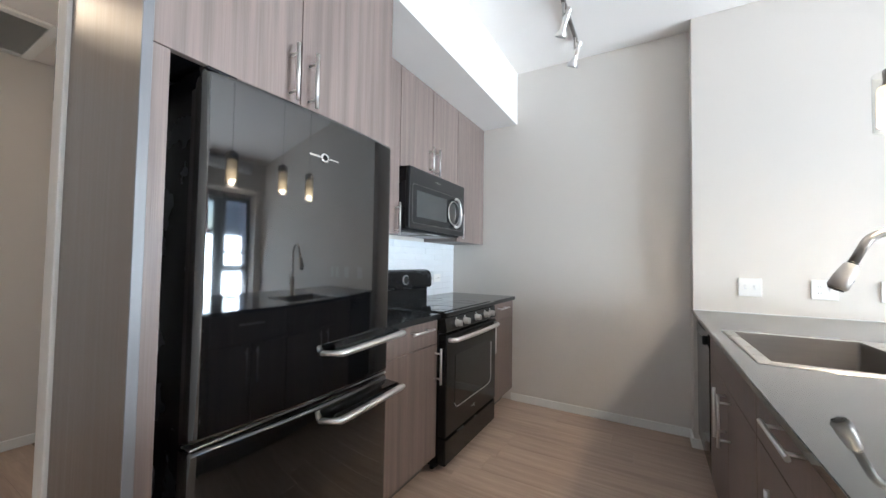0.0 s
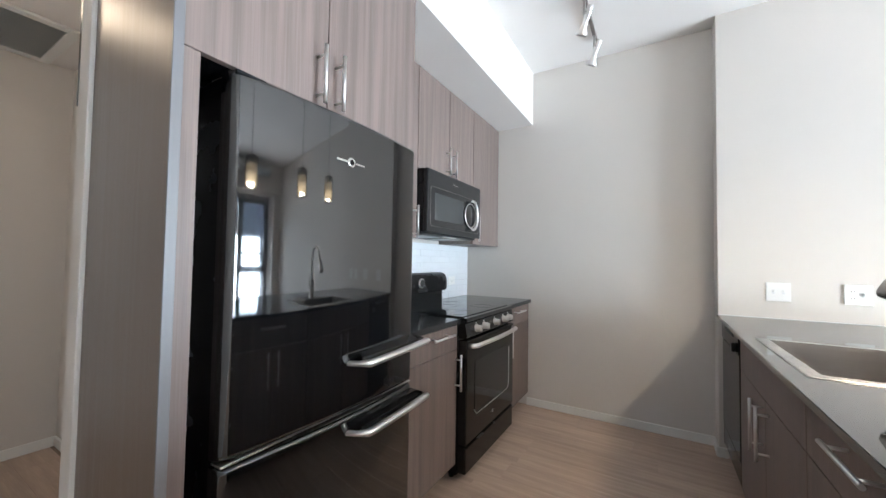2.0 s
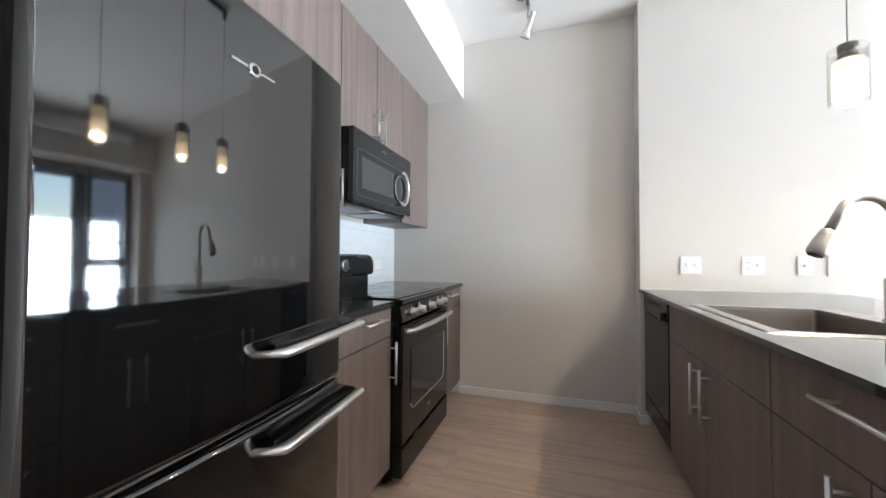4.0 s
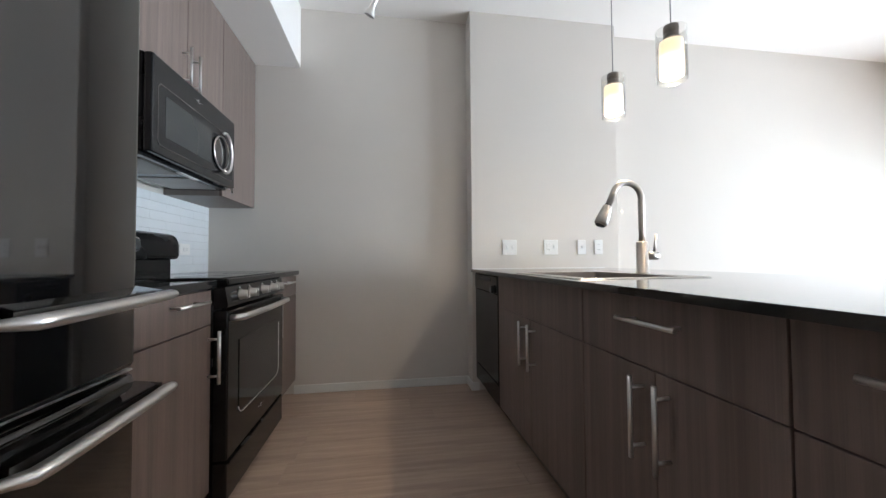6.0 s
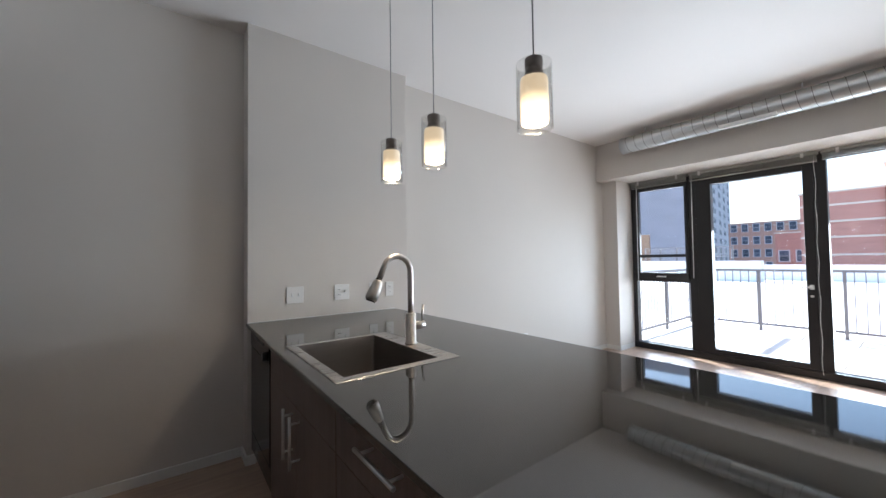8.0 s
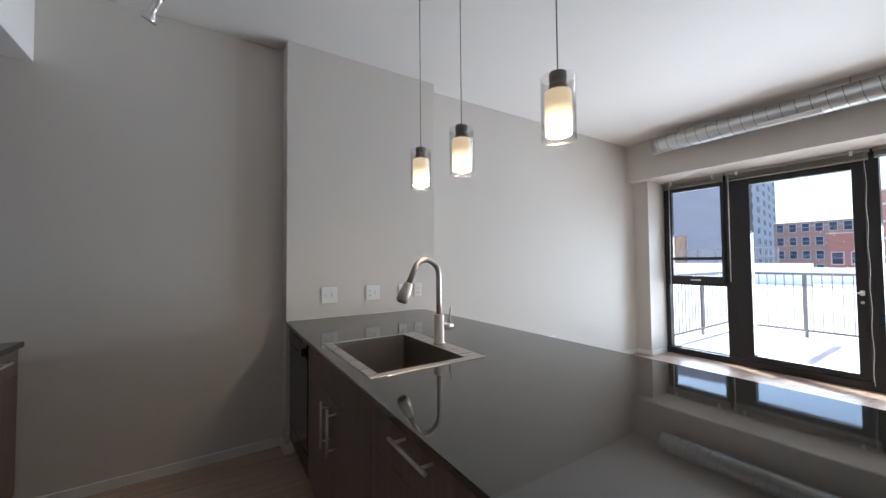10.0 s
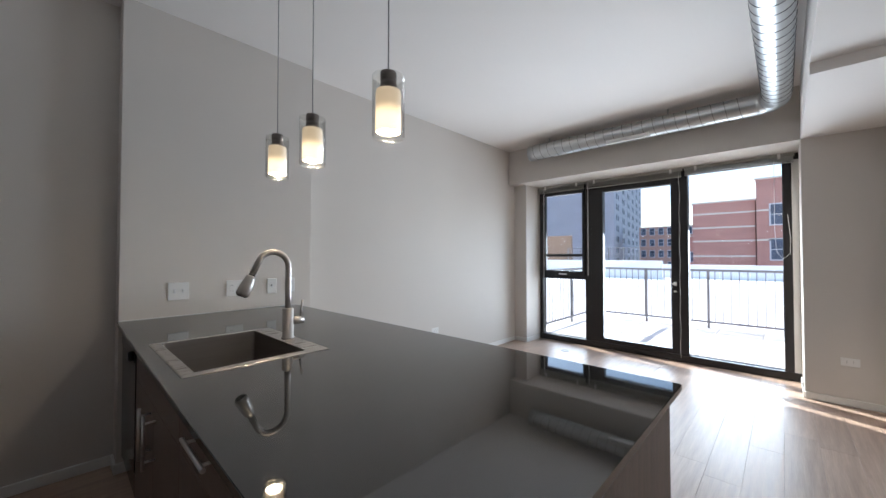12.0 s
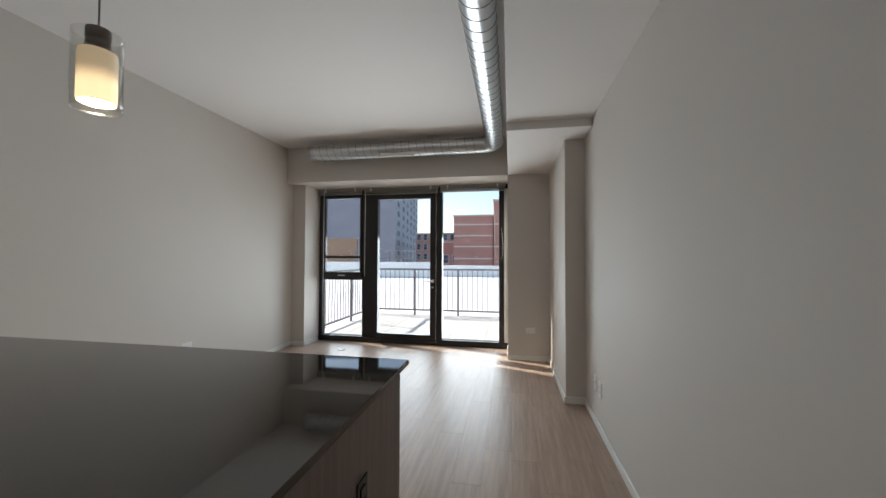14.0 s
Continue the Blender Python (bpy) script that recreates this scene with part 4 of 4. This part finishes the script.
# ---- duct ----
def duct():
    r, z = 0.102, 2.762
    dx, dy, R = 4.68, 0.222, 0.16
    pts = [(dx, 2.78, z)] + [(dx, 2.70 - k * 0.078, z) for k in range(30)]
    pts += [(dx - R + R * math.cos(a), dy + R - R * math.sin(a), z) for a in [radians(v) for v in range(10, 91, 10)]]
    x = dx - R
    while x > -0.4:
        pts.append((x - 0.08, dy, z))
        x -= 0.08
    pts.append((-0.91, dy, z))
    d = thing("air_duct", (dx, 1.5, z), "exposed galvanised spiral air duct hung below the ceiling", "air duct")
    part("pipe", tube(pts, r, 28), GALV, d)
    # the raised lock seam winds round the pipe, one turn a part
    turns = [2 * math.pi * q / 24 for q in range(25)]
    for y in [2.70 - i * 0.105 for i in range(22)]:
        ring = [(dx + (r + 0.001) * math.cos(a), y - 0.105 * a / (2 * math.pi) + 0.05, z + (r + 0.001) * math.sin(a)) for a in turns]
        part("seam", tube(ring, 0.0022, 5), SEAM, d)
    x = dx - R - 0.02
    while x > -0.7:
        ring = [(x - 0.105 * a / (2 * math.pi), dy + (r + 0.001) * math.cos(a), z + (r + 0.001) * math.sin(a)) for a in turns]
        part("seam", tube(ring, 0.0022, 5), SEAM, d)
        x -= 0.105
    for a0 in (15, 45, 75):
        c = Vector((dx - R + R * math.cos(radians(a0)), dy + R - R * math.sin(radians(a0)), z))
        out = Vector((math.cos(radians(a0)), -math.sin(radians(a0)), 0))
        ring = [c + out * ((r + 0.001) * math.cos(a)) + Vector((0, 0, (r + 0.001) * math.sin(a))) for a in [2 * math.pi * q / 24 for q in range(25)]]
        part("elbow_seam", tube(ring, 0.004, 6), GALV, d)
    part("end_cap", lathe([(r - 0.004, 2.775), (r + 0.004, 2.778), (r + 0.004, 2.786), (r - 0.01, 2.79)], dx, z, 28, axis="y"), GALV, d)
    reg = part("register", a_box(dx - 0.09, dx - 0.035, 1.27, 1.73, z - r - 0.008, z - r + 0.035, bevel=0.003), PLASTIC_W, d, "white slot register")
    part("slot", a_box(dx - 0.092, dx - 0.088, 1.30, 1.70, z - r + 0.002, z - r + 0.010), GROUT, reg)
    for y in (2.5, 1.1):
        part("hanger", tube([(dx, y, z + r), (dx, y, CEIL_Z)], 0.006, 8), GALV, d)
    for x in (3.4, 1.6, 0.2):
        part("hanger", tube([(x, dy, z + r), (x, dy, CEIL_Z)], 0.006, 8), GALV, d)


duct()


# ---- plates ----
def plate(axis, at, u, z, gangs, kinds, label, sign=-1, wide=0.0):
    """A wall plate; axis: the wall's normal, at: its plane, u and z: the middle, sign: the side it faces."""
    w, h = (0.072 if gangs == 1 else 0.116), 0.116
    if wide:
        w, h = 0.116, 0.072

    def bx(u0, u1, z0, z1, d0, d1, bevel=0.0):
        a, b = sorted((at + sign * d0, at + sign * d1))
        return a_box(u0, u1, a, b, z0, z1, bevel=bevel, seg=1) if axis == "y" else a_box(a, b, u0, u1, z0, z1, bevel=bevel, seg=1)
    base = (u, at, z) if axis == "y" else (at, u, z)
    p = thing("wall_plate", base, label, "wall plate", "switch and socket plates")
    body = part("plate", bx(u - w / 2, u + w / 2, z - h / 2, z + h / 2, 0.0005, 0.007, 0.002), PLASTIC_W, p)
    for i, kind in enumerate(kinds):
        cu = u + (i - (len(kinds) - 1) / 2) * 0.046
        if kind == "toggle":
            part("toggle", bx(cu - 0.004, cu + 0.004, z - 0.004, z + 0.012, 0.006, 0.017, 0.001), PLASTIC_W, body)
            part("toggle_slot", bx(cu - 0.006, cu + 0.006, z - 0.013, z + 0.013, 0.0065, 0.0078), GROUT, body)
        else:
            for s in (-1, 1):
                cc = (cu, z + s * 0.02) if not wide else (cu + s * 0.02, z)
                part("socket", bx(cc[0] - 0.0165, cc[0] + 0.0165, cc[1] - 0.0145, cc[1] + 0.0145, 0.0065, 0.0085, 0.0008), PLASTIC_W, body)
                for e in (-1, 1):
                    du, dz = (e * 0.006, 0.0) if not wide else (0.0, e * 0.006)
                    part("slot", bx(cc[0] + du - 0.0012, cc[0] + du + 0.0012, cc[1] + dz - 0.004, cc[1] + dz + 0.004, 0.008, 0.0092), SLOT, body)
    return p


plate("y", Y_COL, 0.669, 1.08, 2, ("toggle", "toggle"), "white double switch plate above the island counter")
plate("y", Y_COL, 1.010, 1.08, 2, ("socket", "toggle"), "white socket and switch plate above the island counter")
plate("y", Y_COL, 1.272, 1.08, 1, ("toggle",), "white single switch plate above the island counter")
plate("y", Y_COL, 1.418, 1.08, 1, ("socket",), "white single socket plate above the island counter")
plate("y", Y_N, 3.25, 0.41, 1, ("socket",), "white socket plate low on the living room wall", wide=1)
plate("x", X_HDR, -0.216, 0.384, 1, ("socket",), "white socket plate low on the window pier", wide=1)
plate("y", Y_S, 3.01, 0.325, 1, ("socket",), "white socket plate low on the long wall", sign=1)
plate("y", Y_S, 3.16, 0.33, 1, ("toggle",), "white cable plate low on the long wall", sign=1)
plate("x", W0 + 0.008, 2.98, 1.065, 1, ("socket",), "white socket plate in the tiled backsplash", sign=1, wide=1)

# ---- hall vent ----
v = thing("return_grille", (-3.0, 0.55, 2.478), "white louvred return air grille in the hall ceiling", "ceiling vent")
bm = bmesh.new()
for a in ((-3.34, -2.72, 0.20, 0.25), (-3.34, -2.72, 0.78, 0.83), (-3.34, -3.29, 0.25, 0.78), (-2.77, -2.72, 0.25, 0.78)):
    box(bm, *a, 2.462, 2.4775, bevel=0.003, seg=1)
part("frame", bm, TRIM, v)
part("backing", a_box(-3.29, -2.77, 0.25, 0.78, 2.474, 2.4775), SLOT, v)
for k in range(26):
    x = -3.285 + k * 0.0202
    bm = bmesh.new()
    q = [bm.verts.new(p) for p in ((x + 0.010, 0.25, 2.464), (x + 0.012, 0.25, 2.464), (x + 0.004, 0.25, 2.4735), (x + 0.002, 0.25, 2.4735))]
    w = [bm.verts.new(p.co + Vector((0, 0.53, 0))) for p in q]
    bm.faces.new(q)
    bm.faces.new(w[::-1])
    for i in range(4):
        bm.faces.new((q[i], q[(i + 1) % 4], w[(i + 1) % 4], w[i]))
    part("slat", bm, TRIM, v)

lamp = thing("ceiling_light", (-2.3, 0.2, 2.478), "lit round flush ceiling light with a warm opal dome", "ceiling light")
part("base", lathe([(0.15, 2.477), (0.15, 2.455), (0.145, 2.45)], -2.3, 0.2, 32), STEEL_H, lamp)
part("dome", lathe([(0.14, 2.4495), (0.135, 2.42), (0.11, 2.395), (0.06, 2.38), (0.004, 2.376)], -2.3, 0.2, 32), HALL_DOME, lamp, "warm glowing opal glass dome")

solid("floor_outlet", lathe([(0.055, 0.0005), (0.055, 0.004), (0.046, 0.006), (0.044, 0.004), (0.012, 0.005)], 4.95, 2.42, 28), STEEL_DIM, "round metal floor outlet cover near the window", "floor outlet")


# ---- outside ----
GROUND_Z = -9.0
setting("ground", a_box(5.6, 900, -500, 700, GROUND_Z - 1, GROUND_Z), ASPHALT, "dark street level far below the terrace", "ground")
setting("terrace", a_box(5.56, 8.45, -9.0, 3.46, -0.35, -0.03), SUBFLOOR, "pale paved roof terrace outside the window", "terrace")
terrace = bpy.data.objects["terrace"]
setting("exterior_wall", a_box(5.44, 5.555, -9.0, -0.755, -9, 4.5), BRICK_2, "brick outer wall of the apartment house", "facade")
setting("roof_neighbour", a_box(8.5, 34, -30, 40, -9.0, -0.42), ROOF_W, "low white membrane roof beyond the terrace railing", "roof")
setting("parapet_neighbour", a_box(33.5, 34.2, -30, 17.0, -0.42, 0.63), ROOF_W, "low pale parapet at the far roof edge", "parapet")
setting("parapet_step", a_box(30.5, 31.2, 6.8, 40, -0.42, 0.95), ROOF_W, "low pale parapet step on the white roof", "parapet")


def railing():
    r = thing("railing", (8.3, 0, -0.03), "grey painted steel terrace railing with slim pickets", "railing")
    part("top_rail", a_box(8.275, 8.325, -8.9, 3.325, 1.03, 1.07, bevel=0.004), RAIL, r)
    part("bottom_rail", a_box(8.285, 8.315, -8.9, 3.3, 0.09, 0.125, bevel=0.003, seg=1), RAIL, r)
    part("top_rail", a_box(5.6, 8.275, 3.275, 3.325, 1.03, 1.07, bevel=0.004), RAIL, r)
    part("bottom_rail", a_box(5.6, 8.285, 3.285, 3.315, 0.09, 0.125, bevel=0.003, seg=1), RAIL, r)
    for y in [3.3] + [2.23 - 1.02 * k for k in range(11)]:
        part("post", a_box(8.28, 8.32, y - 0.02, y + 0.02, -0.03, 1.03), RAIL, r)
    for x in (5.65, 7.17):
        part("post", a_box(x - 0.02, x + 0.02, 3.28, 3.32, -0.03, 1.03), RAIL, r)
    first_p = None
    spots = [(8.3, 3.18 - k * 0.115) for k in range(102)] + [(8.18 - k * 0.115, 3.3) for k in range(21)]
    for x, y in spots:
        if first_p is None:
            first_p = part("picket", a_box(8.294, 8.306, 3.174, 3.186, 0.12, 1.035), RAIL, r)
        else:
            q = new("picket", first_p.data)
            q.parent = r
            q.matrix_parent_inverse = Matrix.Translation(r.location).inverted()
            q.location = (x - 8.3, y - 3.18, 0)


railing()


def far_house(name, label, x, y, turn, width, depth, top, mat, rows, cols, bands=(), side_rows=0, side_cols=0, win=(1.2, 1.7), first_z=-6.0, step=3.2):
    """A block with window openings; its corner at (x, y), its long front runs along local y, the side along local x."""
    h = thing(name, (x, y, GROUND_Z), label, "building", "far buildings")
    m = Matrix.Translation((x, y, 0)) @ Matrix.Rotation(radians(turn), 4, "Z")

    def put(n, bm, mt, parent, lab=""):
        bm.transform(m)
        return part(n, bm, mt, parent, lab)
    put("wall", a_box(0, depth, 0, width, GROUND_Z, top), mat, h)
    put("roof_coping", a_box(-0.12, depth + 0.1, -0.1, width + 0.12, top, top + 0.16), STONE_F if mat is not GREY_B else GREY_B, h)
    for z in bands:
        put("band", a_box(-0.06, 0.0, 0, width, z, z + 0.16), STONE_F, h)
    for r_ in range(rows):
        z = first_z + r_ * step
        if z + win[1] > top:
            continue
        for c in range(cols):
            yy = width * (c + 0.5) / cols
            w = put("window", a_box(-0.06, -0.001, yy - win[0] / 2 - 0.12, yy + win[0] / 2 + 0.12, z - 0.12, z + win[1] + 0.12), WIN_FR, h)
            put("pane", a_box(-0.075, -0.055, yy - win[0] / 2, yy + win[0] / 2, z, z + win[1] * 0.48), WIN_F, w)
            put("pane", a_box(-0.075, -0.055, yy - win[0] / 2, yy + win[0] / 2, z + win[1] * 0.52, z + win[1]), WIN_F, w)
    for r_ in range(side_rows):
        z = first_z + r_ * step
        if z + win[1] > top:
            continue
        for c in range(side_cols):
            xx = depth * (c + 0.5) / side_cols
            w = put("window", a_box(xx - win[0] / 2 - 0.12, xx + win[0] / 2 + 0.12, -0.06, -0.001, z - 0.12, z + win[1] + 0.12), WIN_FR, h)
            put("pane", a_box(xx - win[0] / 2, xx - win[0] * 0.08, -0.075, -0.055, z, z + win[1]), WIN_F, w)
            put("pane", a_box(xx + win[0] * 0.08, xx + win[0] / 2, -0.075, -0.055, z, z + win[1]), WIN_F, w)
    return h


far_house("apartment_block", "grey mid-rise apartment block with regular windows", 104, 33.9, 9.3, 60, 72, 30.5, GREY_B, 0, 0, side_rows=12, side_cols=6, win=(4.6, 1.75), first_z=-7.0, step=3.05)
far_house("brick_house", "red brick apartment house with pale stone bands", 45, 2.1, 0, 4.9, 14, 6.6, BRICK, 0, 0, bands=(5.45, 4.05, 2.7, 1.2))
far_house("brick_house", "taller red brick apartment house with pale stone bands", 44.6, -16.0, 0, 18.0, 14, 8.4, BRICK, 5, 6, bands=(5.45, 2.7, -0.2), win=(1.0, 1.8), first_z=-5.4)
far_house("brick_house", "distant brown brick house with windows", 110, 10.2, 0, 19, 12, 9.0, BRICK_2, 6, 9, win=(1.1, 1.7), first_z=-8.0, step=3.0, bands=(8.1,))
far_house("brick_house", "distant red brick house with windows", 70, 9.7, 0, 3.6, 12, 4.4, BRICK, 4, 2, win=(1.0, 1.5))
solid("roof_screen", a_box(36, 36.3, 16.0, 21.0, GROUND_Z, 3.4), FENCE_W, "brown timber screen on the neighbouring roof", "screen")


def roof_fence():
    """A wire fence on the far roof, in front of the apartment block."""
    x, ya, yb, top = 35.0, 9.4, 15.9, 2.05
    f = thing("roof_fence", (x, (ya + yb) / 2, -0.42), "grey steel mesh fence on the neighbouring roof", "fence")
    for z in (top, 1.3, 0.55):
        part("rail", a_box(x - 0.03, x + 0.03, ya, yb, z - 0.03, z + 0.03), RAIL, f)
    for k in range(6):
        y = ya + (yb - ya) * k / 5
        part("post", a_box(x - 0.05, x + 0.05, y - 0.05, y + 0.05, -0.42, top), RAIL, f)
    bm = bmesh.new()
    for k in range(1, 54):
        y = ya + (yb - ya) * k / 54
        box(bm, x - 0.008, x + 0.008, y - 0.012, y + 0.012, -0.3, top - 0.03)
    part("mesh_wires", bm, RAIL, f)


roof_fence()


# ---- small pieces of the surfaces ----
TW, TH = 0.300, 0.0505
tile = None
setting("backsplash", a_box(W0 + 0.0005, W0 + 0.004, 1.435, Y_ALC - 0.001, 0.9145, 1.375), GROUT, "backsplash of long white glazed tiles", "backsplash")
splash = bpy.data.objects["backsplash"]
for r_ in range(9):
    z = 0.9165 + r_ * (TH + 0.0008)
    y = 1.437 + (TW / 2 if r_ % 2 else 0)
    cells = ([(1.437, 1.437 + TW / 2 - 0.0015)] if r_ % 2 else [])
    while y < Y_ALC - 0.02:
        cells.append((y, min(y + TW - 0.0015, Y_ALC - 0.002)))
        y += TW
    for a, b in cells:
        q = finish("tile", a_box(W0 + 0.003, W0 + 0.0085, a, b, z, z + TH - 0.0015, bevel=0.0012, seg=1), TILE_M)
        q.parent = splash

PW, PL = 0.178, 1.22
row = 0
y = Y_S - 0.05
rng = random.Random(4)
plank_mesh = {}


def lay(parent, mesh_name, mat, x0, x1, y0, y1, z0, z1, bev):
    """A piece of the surface; alike pieces share a mesh."""
    key = (mesh_name, round(x1 - x0, 3), round(y1 - y0, 3))
    if key not in plank_mesh:
        bm = a_box(0, x1 - x0, 0, y1 - y0, z0, z1)
        edges = [e for e in bm.edges if all(abs(v.co.z - z1) < 1e-6 for v in e.verts)]
        bmesh.ops.bevel(bm, geom=edges, offset=bev, segments=1, affect="EDGES")
        me = bpy.data.meshes.new(mesh_name)
        bm.to_mesh(me)
        bm.free()
        me.materials.append(mat)
        plank_mesh[key] = me
    ob = new(mesh_name, plank_mesh[key])
    ob.location = (x0, y0, 0)
    ob.parent = parent


while y < 3.36:
    x = -3.40 - rng.random() * PL
    while x < 5.44:
        a, b = max(x, -3.40 if y < 0.90 else -1.62), min(x + PL - 0.0008, 5.445)
        if b - a > 0.02:
            lay(floor, "plank", PLANK, a, b, y, min(y + PW - 0.0008, 3.37), -0.008, 0.0, 0.0006)
        x += PL
    y += PW
for i in range(5):
    for j in range(14):
        lay(terrace, "paver", TERRACE, 5.57 + i * 0.6, 5.57 + i * 0.6 + 0.594, 2.85 - j * 0.6, 2.85 - j * 0.6 + 0.594, -0.06, -0.005, 0.003)
